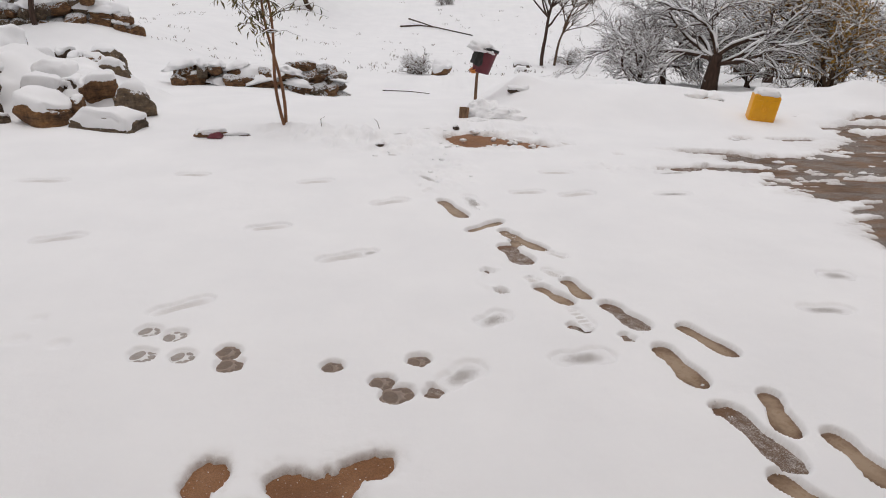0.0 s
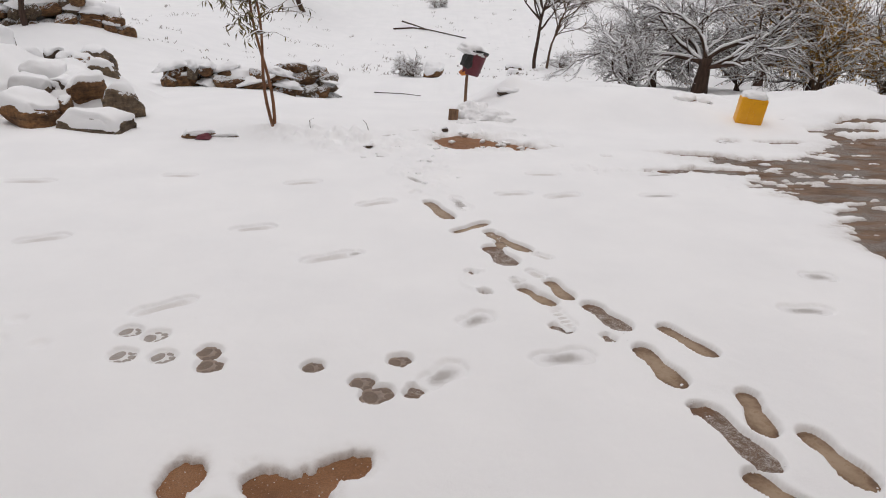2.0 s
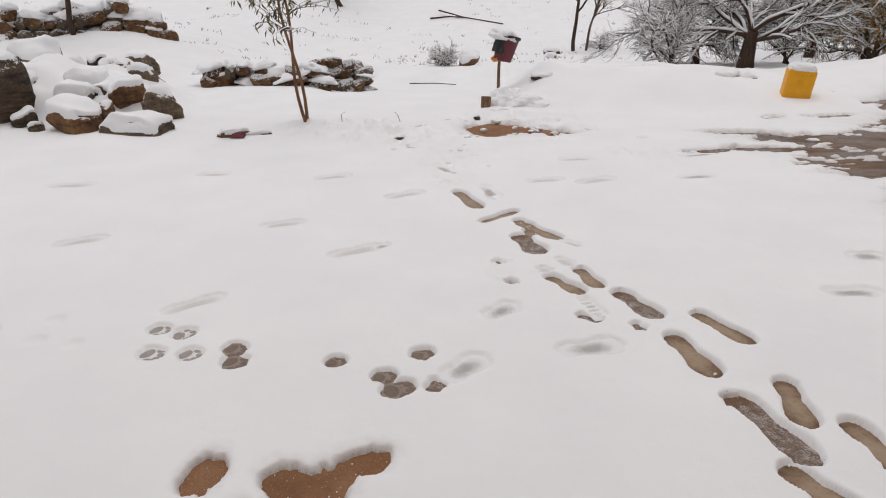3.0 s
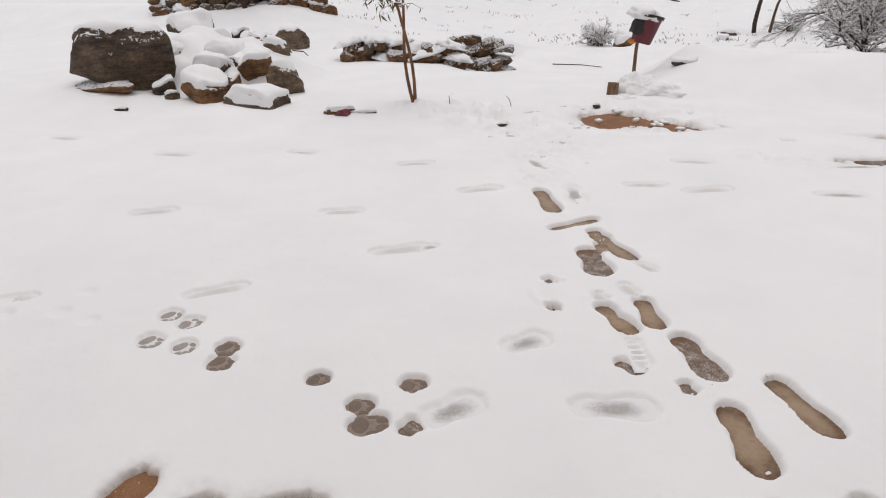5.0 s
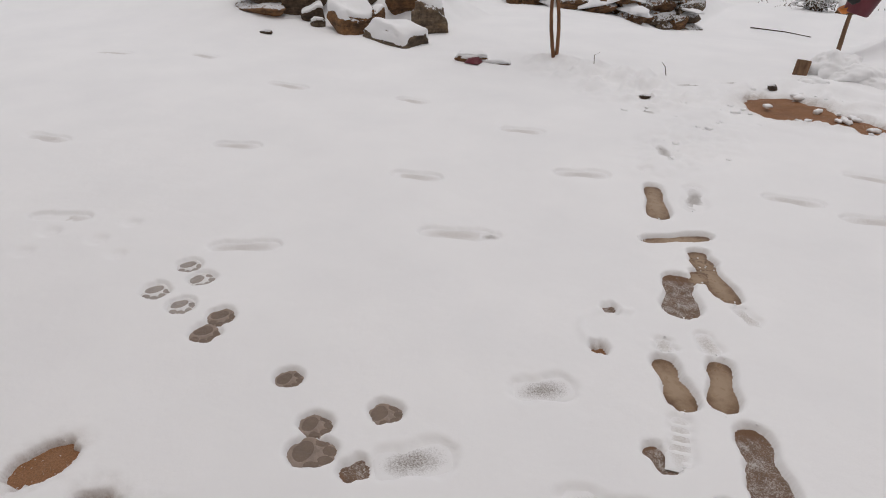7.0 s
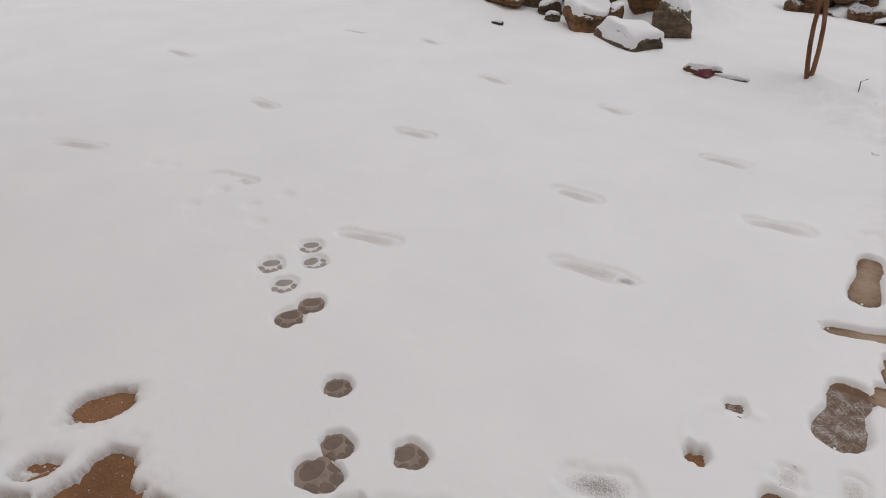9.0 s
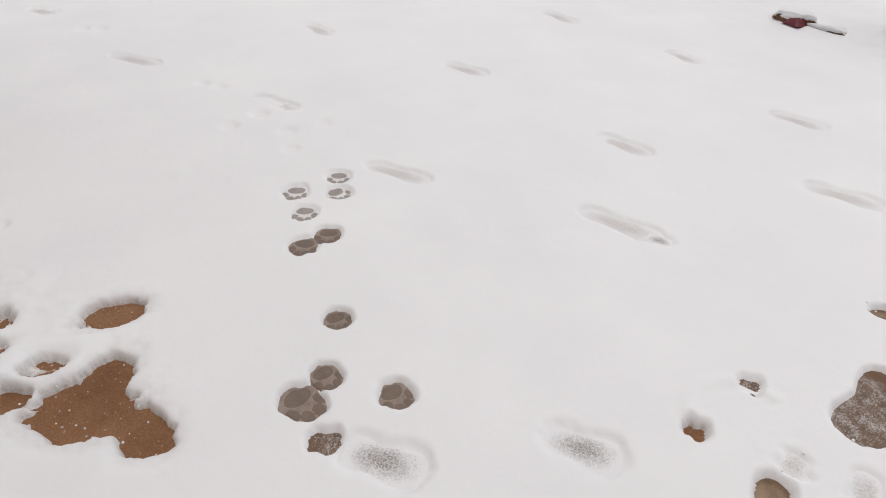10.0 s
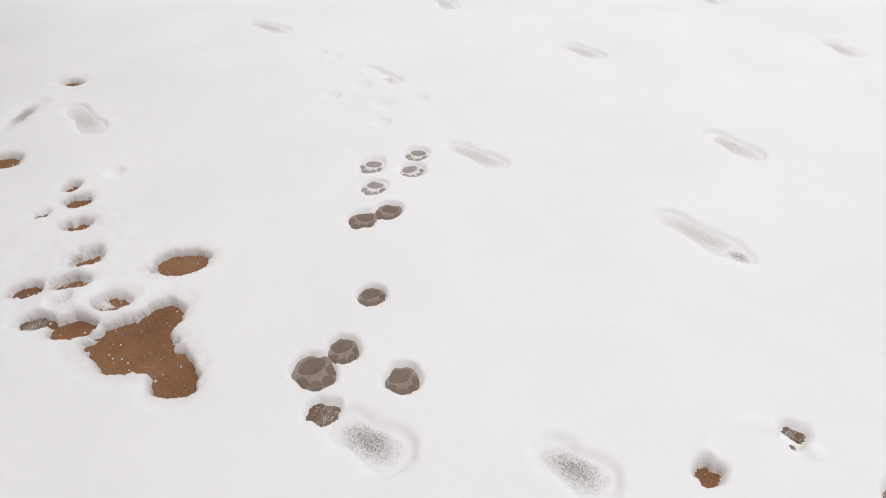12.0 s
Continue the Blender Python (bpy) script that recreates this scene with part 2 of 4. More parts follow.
def terrain(x, y):
    """The snow's undisturbed top: a flat yard, a bank at its edge, a fall behind it and a rising hillside."""
    x, y = np.asarray(x, float), np.asarray(y, float)
    z = -0.085 * softplus(y - 7.0, 0.5) + 0.14 * softplus(y - 24.0, 3.0)
    z = z + 0.30 * smooth(6.4, 7.8, y) * (1 - smooth(8.7, 10.4, y)) * smooth(0.15, 0.95, x) * (1 - 0.45 * smooth(2.2, 3.5, x) + 0.30 * smooth(3.9, 4.9, x))
    z = z + 0.14 * smooth(-3.9, -5.2, x) * smooth(4.6, 5.8, y)
    brow = y - 9.95 - 0.80 * smooth(-2.6, -1.8, x)
    z = z + 0.30 * smooth(-4.6, -4.1, x) * smooth(-1.85, -2.25, x) * smooth(0.05, 0.40, brow) * (1 - smooth(12.0, 14.0, y))
    z = z - 0.20 * smooth(-2.7, -1.9, x) * smooth(8.2, 10.4, y) * (1 - smooth(11.3, 13.3, y)) * (1 - smooth(0.2, 2.2, x))
    z = z + 0.75 * smooth(-4.8, -8.0, x) * smooth(11.0, 14.0, y)
    far = np.clip((np.hypot(x, y) - 6) / 20, 0, 1)
    return z + far * 0.22 * fbm(x, y, 0.16, 3, 5) + (0.012 + 0.05 * far) * fbm(x, y, 0.9, 3, 9)


def ground_z(x, y):
    return float(terrain(x, y))


def mesh_from(name, verts, faces, material, smooth_shade=True):
    me = bpy.data.meshes.new(name)
    me.from_pydata([tuple(map(float, v)) for v in verts], [], faces)
    me.materials.append(material)
    if smooth_shade:
        me.polygons.foreach_set("use_smooth", [True] * len(me.polygons))
    me.update()
    return me


def part(name, data, parent=None, label="", at=None):
    """Links a mesh as one object, under a thing or a part where one is given."""
    ob = new(name, data)
    if parent is not None:
        ob.parent = parent
    if at is not None:
        ob.matrix_basis = at
    return tagged(ob, label) if label else ob


def bm_mesh(name, bm, material, smooth_shade=True):
    me = bpy.data.meshes.new(name)
    bm.normal_update()
    bm.to_mesh(me)
    bm.free()
    me.materials.append(material)
    me.polygons.foreach_set("use_smooth", [smooth_shade] * len(me.polygons))
    return me


# ---------------------------------------------------------------- tracks in the snow
# x, y, heading, length, width, kind (1 meltwater, 2 dirty slush, 3 pressed snow, 4 thin grey slush, 5 bare mud)
TRAIL = [
    (0.05, 3.88, -65, 0.40, 0.10, 1), (0.19, 4.01, -74, 0.32, 0.10, 4), (0.25, 3.57, 41, 0.31, 0.07, 1),
    (0.40, 3.15, -68, 0.31, 0.125, 2), (0.47, 3.34, -51, 0.36, 0.09, 1), (0.54, 2.66, -51, 0.255, 0.086, 1),
    (0.66, 2.735, -71, 0.25, 0.086, 1), (0.835, 2.475, -62, 0.30, 0.105, 2), (0.61, 2.35, -24, 0.11, 0.055, 2),
    (0.385, 3.46, -55, 0.15, 0.085, 1), (0.42, 3.315, -75, 0.11, 0.07, 1), (0.635, 3.145, -38, 0.12, 0.05, 3), (0.63, 2.44, -71, 0.20, 0.06, 3), (0.80, 2.28, -62, 0.07, 0.045, 2), (0.57, 2.91, -52, 0.12, 0.06, 3),
]
TRAIL_NEAR = [
    (0.96, 2.08, -73, 0.32, 0.10, 1), (1.14, 2.28, -58, 0.31, 0.09, 1), (1.22, 1.79, -95, 0.28, 0.092, 1),
    (1.095, 1.66, -70, 0.37, 0.105, 2), (1.38, 1.56, -73, 0.30, 0.10, 1), (1.12, 1.38, -59, 0.26, 0.10, 1),
    (1.02, 1.80, -72, 0.08, 0.06, 5), (0.455, 2.82, -60, 0.08, 0.06, 3),
]
STRAY = [
    (0.58, 2.11, 15, 0.27, 0.11, 4), (1.82, 2.60, 2, 0.27, 0.09, 4), (2.09, 3.00, -2, 0.19, 0.10, 4),
    (0.58, 4.25, 11, 0.27, 0.09, 3), (0.93, 4.23, 24, 0.30, 0.10, 3), (1.64, 4.32, 12, 0.30, 0.08, 4),
    (0.86, 4.77, 6, 0.28, 0.08, 3), (0.09, 1.96, 47, 0.22, 0.105, 4), (-0.015, 1.85, 57, 0.08, 0.065, 2),
    (0.235, 2.40, 43, 0.19, 0.10, 4), (0.29, 2.68, 34, 0.055, 0.055, 5), (0.23, 2.91, 39, 0.06, 0.06, 2),
]
CROSSING = [
    (-0.53, 3.05, 30, 0.35, 0.10, 3), (-1.05, 3.44, 21, 0.29, 0.09, 3), (-2.16, 3.19, 26, 0.31, 0.10, 3),
    (-0.37, 3.96, 31, 0.31, 0.10, 3), (-0.94, 4.34, 21, 0.29, 0.09, 3), (-1.88, 4.46, 4, 0.28, 0.09, 3),
    (-2.84, 4.20, 7, 0.38, 0.10, 3), (-3.13, 2.60, 13, 0.34, 0.10, 3), (-2.96, 1.51, 41, 0.40, 0.09, 3),
    (-2.05, 2.13, 32, 0.30, 0.08, 3), (-4.16, 4.43, -3, 0.40, 0.10, 3), (-4.90, 4.03, 23, 0.40, 0.10, 3),
    (-4.24, 0.95, 40, 0.27, 0.10, 3), (-1.17, 2.44, 39, 0.32, 0.085, 3), (-0.40, 3.12, 30, 0.10, 0.05, 4), (-4.88, 2.42, 17, 0.50, 0.12, 3),
]
LOITER = [
    (-0.14, 4.54, -57, 0.30, 0.09, 4), (-0.06, 5.03, 6, 0.16, 0.08, 4), (-0.48, 5.19, -22, 0.16, 0.08, 4), (0.01, 4.82, 37, 0.23, 0.08, 3),
    (-0.12, 4.20, 45, 0.07, 0.05, 4), (1.24, 4.98, -24, 0.23, 0.09, 4), (1.45, 4.87, 29, 0.34, 0.09, 4), (1.82, 4.87, 14, 0.33, 0.07, 4),
    (2.00, 5.05, 16, 0.29, 0.06, 2), (1.51, 5.42, -5, 0.10, 0.05, 2), (1.10, 5.77, -50, 0.21, 0.08, 3), (2.91, 6.19, -25, 0.18, 0.10, 4),
    (-0.45, 6.02, 40, 0.27, 0.08, 4), (-0.16, 6.27, 22, 0.30, 0.08, 4),
]
LOITER_SIDE = [
    (2.44, 5.57, 1, 0.41, 0.08, 2), (3.48, 6.21, 14, 0.36, 0.08, 2), (-1.97, 0.46, 172, 0.32, 0.09, 4), (-1.86, 0.76, 32, 0.38, 0.10, 3),
    (-1.07, 0.84, 106, 0.06, 0.04, 2), (-0.48, 1.01, 103, 0.06, 0.04, 2), (-0.56, 1.07, 129, 0.07, 0.03, 2), (4.15, 6.75, 5, 0.36, 0.10, 2),
    (4.55, 6.35, 12, 0.40, 0.10, 2), (3.95, 7.15, 30, 0.30, 0.09, 4),
]
# x, y, size, kind (0 faint, 1 fresh, 2 fresh and icy, 3 deep and icy)
PAWS = [
    (-1.22, 2.21, 1.0, 1), (-1.10, 2.18, 1.0, 1), (-1.17, 2.03, 1.05, 1), (-1.01, 2.03, 1.0, 1), (-0.84, 2.07, 1.0, 2),
    (-0.81, 1.98, 1.05, 2), (-1.73, 2.28, 0.9, 0), (-1.71, 2.11, 1.0, 0), (-1.53, 2.09, 0.9, 0), (-1.94, 2.03, 1.0, 0),
    (-1.86, 1.88, 1.0, 0), (-0.21, 1.905, 0.92, 3), (-0.15, 1.83, 1.18, 3), (-0.08, 2.05, 0.95, 3), (-0.41, 1.99, 0.85, 3),
    (-2.44, 1.82, 0.9, 0), (-2.36, 1.90, 0.9, 0), (-1.94, 2.02, 0.9, 0),
    (-3.71, 1.22, 1.0, 0), (-3.67, 1.32, 1.0, 0), (-1.33, 1.03, 0.8, 0),
]
# bare patches: x, y, half length, half width, heading, how far the thaw goes
THAW_NEAR = [
    (-0.335, 1.325, 0.125, 0.085, 58, 1.0), (-0.20, 1.462, 0.080, 0.056, 40, 1.0), (-0.40, 1.36, 0.115, 0.062, 150, 1.0), (-0.27, 1.40, 0.095, 0.055, 50, 1.0),
    (-0.44, 1.14, 0.042, 0.062, 0, 1.0), (-0.69, 1.395, 0.062, 0.080, 15, 1.0), (-0.64, 0.94, 0.035, 0.05, 0, 0.7),
    (-0.65, 1.07, 0.035, 0.06, 0, 0.7), (-0.77, 1.08, 0.05, 0.05, 0, 0.55), (-1.15, 0.94, 0.05, 0.04, 60, 0.8),
    (-1.26, 0.89, 0.035, 0.03, 0, 0.8), (-0.98, 0.99, 0.035, 0.05, 0, 0.7), (-2.33, 0.56, 0.06, 0.04, 60, 0.8),
    (-1.52, 0.54, 0.06, 0.05, 40, 0.9), (-0.48, 1.03, 0.03, 0.05, 0, 0.7), (-0.53, 1.23, 0.04, 0.05, 0, 0.65),
]
THAW_FAR = [
    (0.28, 5.84, 0.29, 0.26, -8, 1.0), (0.54, 5.74, 0.26, 0.15, -6, 1.0), (0.76, 5.70, 0.20, 0.08, -10, 1.0), (0.62, 5.88, 0.13, 0.035, 5, 0.9), (-0.60, 5.45, 0.06, 0.03, 0, 1.0),
    (1.95, 5.00, 0.22, 0.06, 10, 0.9), (2.45, 5.56, 0.40, 0.06, -12, 0.95), (2.40, 5.07, 0.40, 0.08, 4, 0.9),
    (3.43, 6.25, 0.24, 0.05, 5, 0.95), (4.45, 6.80, 0.30, 0.08, 0, 1.0), (4.20, 6.50, 0.12, 0.17, 20, 1.0), (4.75, 7.05, 0.30, 0.07, 8, 1.0), (4.75, 6.45, 0.45, 0.14, 5, 1.0), (2.92, 6.23, 0.13, 0.08, 30, 0.6),
    (3.12, 4.58, 0.45, 0.18, 18, 1.0), (3.15, 5.35, 0.75, 0.17, -8, 1.0), (4.75, 4.60, 1.85, 1.25, -5, 1.0),
    (3.68, 3.75, 0.95, 0.62, -25, 1.0), (2.99, 3.30, 0.42, 0.24, -50, 1.0), (5.20, 6.20, 1.30, 0.40, 10, 0.85),
]
CROSSING = [(x, y, a, n * 0.92, w * 0.98, k) for x, y, a, n, w, k in CROSSING]
PRINTS = TRAIL + TRAIL_NEAR + STRAY + CROSSING + LOITER + LOITER_SIDE
DEPTH = {1: 0.028, 2: 0.027, 3: 0.015, 4: 0.014, 5: 0.050}
EDGE = {1: 0.012, 2: 0.014, 3: 0.018, 4: 0.024, 5: 0.017}
SOIL_DEEP = 0.032


def sole_distance(x, y, cx, cy, ang, length, width, rough):
    """Signed distance to a sole's outline, with a ragged edge."""
    c, s = math.cos(radians(ang)), math.sin(radians(ang))
    u, v = (x - cx) * c + (y - cy) * s, -(x - cx) * s + (y - cy) * c
    half = width / 2 * np.interp(u / length + 0.5, [0, 0.05, 0.12, 0.25, 0.42, 0.58, 0.74, 0.88, 0.96, 1], [0.30, 0.62, 0.82, 0.86, 0.68, 0.88, 1.08, 0.94, 0.62, 0.30])
    dx, dy = np.abs(u) - length / 2 + 0.012, np.abs(v) - half + 0.008
    d = np.hypot(np.maximum(dx, 0), np.maximum(dy, 0)) + np.minimum(np.maximum(dx, dy), 0) - 0.010
    return d + rough * fbm(x, y, 38, 2, 31), u


def paw_shape(u, v, size, turn=0.0):
    """Depth, 0 to 1, of a paw's pads inside its oval; turn is the way the toes point."""
    c, s = math.cos(turn), math.sin(turn)
    u, v = u * c + v * s + 0.004 * fbm(u + turn, v, 45, 2, 79), -u * s + v * c + 0.004 * fbm(u, v + turn, 45, 2, 78)
    oval = 1 - smooth(0.84, 1.10, np.hypot(u / (0.056 * size), v / (0.050 * size)) + 0.16 * fbm(u + 7 * size, v, 34, 2, 77))
    pads = np.zeros_like(u)
    for pu, pv, ru, rv in ((-0.021, 0, 0.027, 0.036), (0.013, -0.036, 0.020, 0.016), (0.038, -0.014, 0.021, 0.015), (0.038, 0.014, 0.021, 0.015), (0.013, 0.036, 0.020, 0.016)):
        pads = np.maximum(pads, 1 - smooth(0.55, 1.15, np.hypot((u / size - pu) / ru, (v / size - pv) / rv)))
    return oval, pads


def lines(lo, hi, step, far_lo, far_hi, grow, back=None):
    """Grid lines: even between lo and hi, then ever wider outwards."""
    mid = list(np.arange(lo, hi + step / 2, step))
    up, down, s = [mid[-1]], [mid[0]], step
    while up[-1] < far_hi:
        s *= grow if up[-1] < hi + 4.5 else 1.08
        up.append(up[-1] + s)
    s = step
    while down[-1] > far_lo:
        s *= (back or grow) if down[-1] > lo - 4.5 else 1.08
        down.append(down[-1] - s)
    return np.array(down[:0:-1] + mid + up[1:])


def sheet(name, xs, ys, z, material):
    nx, ny = len(xs), len(ys)
    gx, gy = np.meshgrid(xs, ys)
    co = np.stack([gx.ravel(), gy.ravel(), z.ravel()], 1).astype(np.float32)
    i = (np.arange(ny - 1)[:, None] * nx + np.arange(nx - 1)[None, :]).ravel()
    quads = np.stack([i, i + 1, i + nx + 1, i + nx], 1).astype(np.int32)
    me = bpy.data.meshes.new(name)
    me.vertices.add(len(co))
    me.vertices.foreach_set("co", co.ravel())
    me.loops.add(quads.size)
    me.loops.foreach_set("vertex_index", quads.ravel())
    me.polygons.add(len(quads))
    me.polygons.foreach_set("loop_start", np.arange(len(quads), dtype=np.int32) * 4)
    me.polygons.foreach_set("use_smooth", np.ones(len(quads), bool))
    me.materials.append(material)
    me.update(calc_edges=True)
    me.validate()
    return me


def build_ground():
    xs = lines(-2.4, 2.2, 0.0082, -260, 260, 1.015, 1.022)
    ys = lines(0.9, 4.1, 0.0082, -160, 420, 1.015, 1.04)
    gx, gy = np.meshgrid(xs, ys)
    z = terrain(gx, gy)
    # soft hummocks and wind texture
    z += 0.006 * fbm(gx, gy, 2.3, 3, 3) + 0.0006 * fbm(gx, gy, 19, 2, 4)
    away = smooth(8.5, 12, gy)
    z += away * (0.035 * fbm(gx, gy, 1.7, 3, 13) + 0.02 * np.maximum(0, fbm(gx, gy, 4.5, 2, 14) - 0.25))
    # trodden, lumpy snow by the far patch and at the head of the trail
    for cx, cy, rx, ry, amp in ((0.0, 5.75, 1.6, 0.55, 0.05), (0.55, 6.3, 0.9, 0.35, 0.05), (-0.05, 4.75, 0.35, 0.7, 0.045), (1.40, 4.97, 0.45, 0.16, 0.05), (2.6, 5.3, 1.0, 0.6, 0.035), (-1.1, 5.85, 0.8, 0.35, 0.07), (-0.7, 5.45, 0.5, 0.3, 0.055), (4.6, 7.0, 0.7, 0.35, 0.06), (-0.65, 1.0, 0.5, 0.35, 0.02)):
        k = 1 - smooth(0.5, 1.1, np.hypot((gx - cx) / rx, (gy - cy) / ry))
        lump = 0.95 * fbm(gx, gy, 7.5, 3, 21) + 0.9 * (0.45 - np.abs(fbm(gx, gy, 5.0, 3, 23)))
        z += k * amp * np.where(lump > 0, lump * 0.8, lump * 0.22)
    # mounds
    for cx, cy, rx, ry, h in ((0.46, 6.98, 0.30, 0.16, 0.06), (0.72, 6.78, 0.30, 0.12, 0.03), (0.62, 6.35, 0.40, 0.10, 0.05), (5.0, 7.9, 0.40, 0.3, 0.18), (3.05, 7.9, 0.6, 0.2, 0.08), (0.85, 7.75, 0.22, 0.15, 0.10), (-2.15, 5.62, 0.3, 0.12, 0.03), (-1.5, 5.98, 0.6, 0.22, 0.055)):
        z += h * np.exp(-((gx - cx) / rx) ** 2 - ((gy - cy) / ry) ** 2)
    # snow drifted between the stones of the pile
    for cx, cy, rx, ry, h in ((-4.35, 6.95, 0.85, 0.60, 0.26), (-3.62, 6.72, 0.36, 0.32, 0.17), (-3.95, 7.45, 0.55, 0.40, 0.20), (-5.2, 7.1, 0.8, 0.7, 0.25)):
        z += h * np.exp(-((gx - cx) / rx) ** 4 - ((gy - cy) / ry) ** 4) * (1 + 0.35 * fbm(gx, gy, 3.2, 3, 17))
    # the bank's uneven crest
    crest = smooth(7.7, 8.2, gy) * (1 - smooth(8.7, 9.4, gy)) * smooth(0.6, 1.2, gx)
    z += crest * (0.030 * fbm(gx, gy, 2.4, 3, 18) + 0.028 * np.round(1.2 * fbm(gx, gy, 0.9, 2, 19)))
    # rough, wind-packed ground on the slope
    z += smooth(9.5, 13, gy) * 0.05 * np.maximum(0, fbm(gx, gy * 1.5, 3.0, 3, 15) - 0.1)
    base = z.copy()
    soak = np.zeros_like(z)

    def window(cx, cy, r):
        a, b = np.searchsorted(xs, (cx - r, cx + r))
        c, d = np.searchsorted(ys, (cy - r, cy + r))
        return slice(c, d), slice(a, b)

    # thawed patches
    for cx, cy, rx, ry, ang, amt in THAW_NEAR + THAW_FAR:
        w = window(cx, cy, 2.0 * max(rx, ry) + 0.1)
        x, y = gx[w], gy[w]
        c, s = math.cos(radians(ang)), math.sin(radians(ang))
        u, v = (x - cx) * c + (y - cy) * s, -(x - cx) * s + (y - cy) * c
        small = min(rx, ry)
        if small < 0.2:
            rag = 0.26 * fbm(x, y, 0.6 / small, 3, 41) + (0.19 * fbm(x, y, 36, 3, 43) if x.max() < 2 and y.max() < 4 else 0.34 * fbm(x, y, 9, 3, 43))
        else:
            rag = 0.28 * fbm(x, y, 2.2, 4, 41) + 0.20 * fbm(x, y * 1.8, 9, 3, 43)
        d = np.hypot(u / rx, v / ry) + rag
        bare = amt * (1 - smooth(0.80, 1.22, d))
        floor = terrain(x, y) - SOIL_DEEP - 0.030
        if small > 0.5:  # islands of slush left on the big patch
            bare = bare * (1 - 0.9 * smooth(0.10, 0.40, 0.7 * fbm(x, y * 2.4, 2.3, 4, 47) + 0.6 * fbm(x, y * 2.6, 5.5, 3, 46) - 0.25 * smooth(3.2, 4.2, x)))
            bare = np.clip(bare + 0.12 * fbm(x, y, 9, 2, 48) * (bare > 0.3), 0, 1)
        if small < 0.2:
            bare = np.clip(bare + 0.45 * fbm(x, y, 60 if y.max() < 4 else 14, 2, 49) * (bare > 0.08) * (bare < 0.95), 0, 1)
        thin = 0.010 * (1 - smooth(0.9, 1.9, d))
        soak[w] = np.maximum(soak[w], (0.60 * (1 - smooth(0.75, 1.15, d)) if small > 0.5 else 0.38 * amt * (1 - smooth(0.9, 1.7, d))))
        z[w] = np.minimum(z[w], base[w] + (floor - base[w]) * bare - thin * (1 - bare))
    # boot prints
    for cx, cy, ang, length, width, kind in PRINTS:
        w = window(cx, cy, length * 0.7 + 0.08)
        x, y = gx[w], gy[w]
        e = EDGE[kind]
        d, u = sole_distance(x, y, cx, cy, ang, length, width, 0.005 if kind in (1, 2) else 0.008)
        deep = DEPTH[kind] * (1 - smooth(-0.35 * e, e, d))
        rim = (0.002 if kind < 3 else 0.0008) * np.exp(-((d - 0.022) / 0.012) ** 2) * (0.5 + 0.5 * fbm(x, y, 25, 2, 51))
        z[w] = np.minimum(z[w], base[w] - deep + 0.5 * rim) + 0.5 * rim
    # ribs of a dragged sole
    w = window(0.63, 2.44, 0.16)
    c, s = math.cos(radians(-71)), math.sin(radians(-71))
    u, v = (gx[w] - 0.63) * c + (gy[w] - 2.44) * s, -(gx[w] - 0.63) * s + (gy[w] - 2.44) * c
    z[w] += 0.006 * np.maximum(0, np.sin(u * 2 * math.pi / 0.034)) * (1 - smooth(0.020, 0.036, np.abs(v))) * (1 - smooth(0.07, 0.10, np.abs(u)))
    # a raised crescent left by a heel
    ring = np.exp(-((np.hypot(gx - 0.31, gy - 2.80) - 0.125) / 0.018) ** 2) * (gx < 0.30)
    z += 0.008 * ring
    # paw prints
    for cx, cy, size, kind in PAWS:
        w = window(cx, cy, 0.13)
        x, y = gx[w], gy[w]
        oval, pads = paw_shape(x - cx, y - cy, size, 0.45 * math.sin(37 * cx + 11 * cy))
        soft = 1 - smooth(0.3, 1.2, np.hypot((x - cx) / (0.056 * size), (y - cy) / (0.05 * size)))
        cut = {0: 0.013 * soft, 1: 0.0175 * oval, 2: 0.020 * oval, 3: 0.026 * oval}[kind]
        z[w] = np.minimum(z[w], base[w] - cut)
    skin = sheet("snow_cover", xs, ys, z, SNOW)
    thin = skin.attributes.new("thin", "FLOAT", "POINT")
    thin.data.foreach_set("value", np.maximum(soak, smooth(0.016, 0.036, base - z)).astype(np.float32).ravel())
    snow = tagged(new("snow_cover", skin), "fresh white snow lying over the yard and hillside, trodden and thawing", "snow", kind="structure")
    # soil under it
    sx, sy = lines(-1.2, 5.5, 0.045, -260, 260, 1.07), lines(0.8, 6.5, 0.045, -160, 420, 1.07)
    hx, hy = np.meshgrid(sx, sy)
    reach = np.clip(np.hypot(hx - 1, hy - 3) - 7, 0, 60)
    sz = terrain(hx, hy) - SOIL_DEEP - 0.03 * reach + 0.004 * fbm(hx, hy, 5, 3, 61) * np.clip(hx - 2, 0.2, 1) + 0.0015 * fbm(hx, hy, 26, 2, 62)
    tagged(new("ground", sheet("ground", sx, sy, sz, SOIL)), "wet brown earth showing through the melted snow", "soil", kind="structure")
    return snow


snow_cover = build_ground()


def shade_wall():
    """Plain mud-plastered wall, unseen behind the camera, added to shade the near snow."""
    m = Mat("mud_plaster", rough=0.95)
    m.color(m.ramp(m.noise(2.5, 6), [(0.3, (0.20, 0.145, 0.10)), (0.7, (0.30, 0.225, 0.16))]))
    m.bump((m.noise(20, 5), 0.02, 0.5),)
    bm = bmesh.new()
    bmesh.ops.create_cube(bm, size=1.0)
    bmesh.ops.scale(bm, vec=(16, 0.45, 6.5), verts=bm.verts)
    bmesh.ops.translate(bm, vec=(3.9, -1.05, 2.95), verts=bm.verts)
    tagged(new("unseen_wall", bm_mesh("unseen_wall", bm, m.m, False)), "plain mud-plastered wall out of view, added to shade the near snow", "wall", kind="structure")


shade_wall()


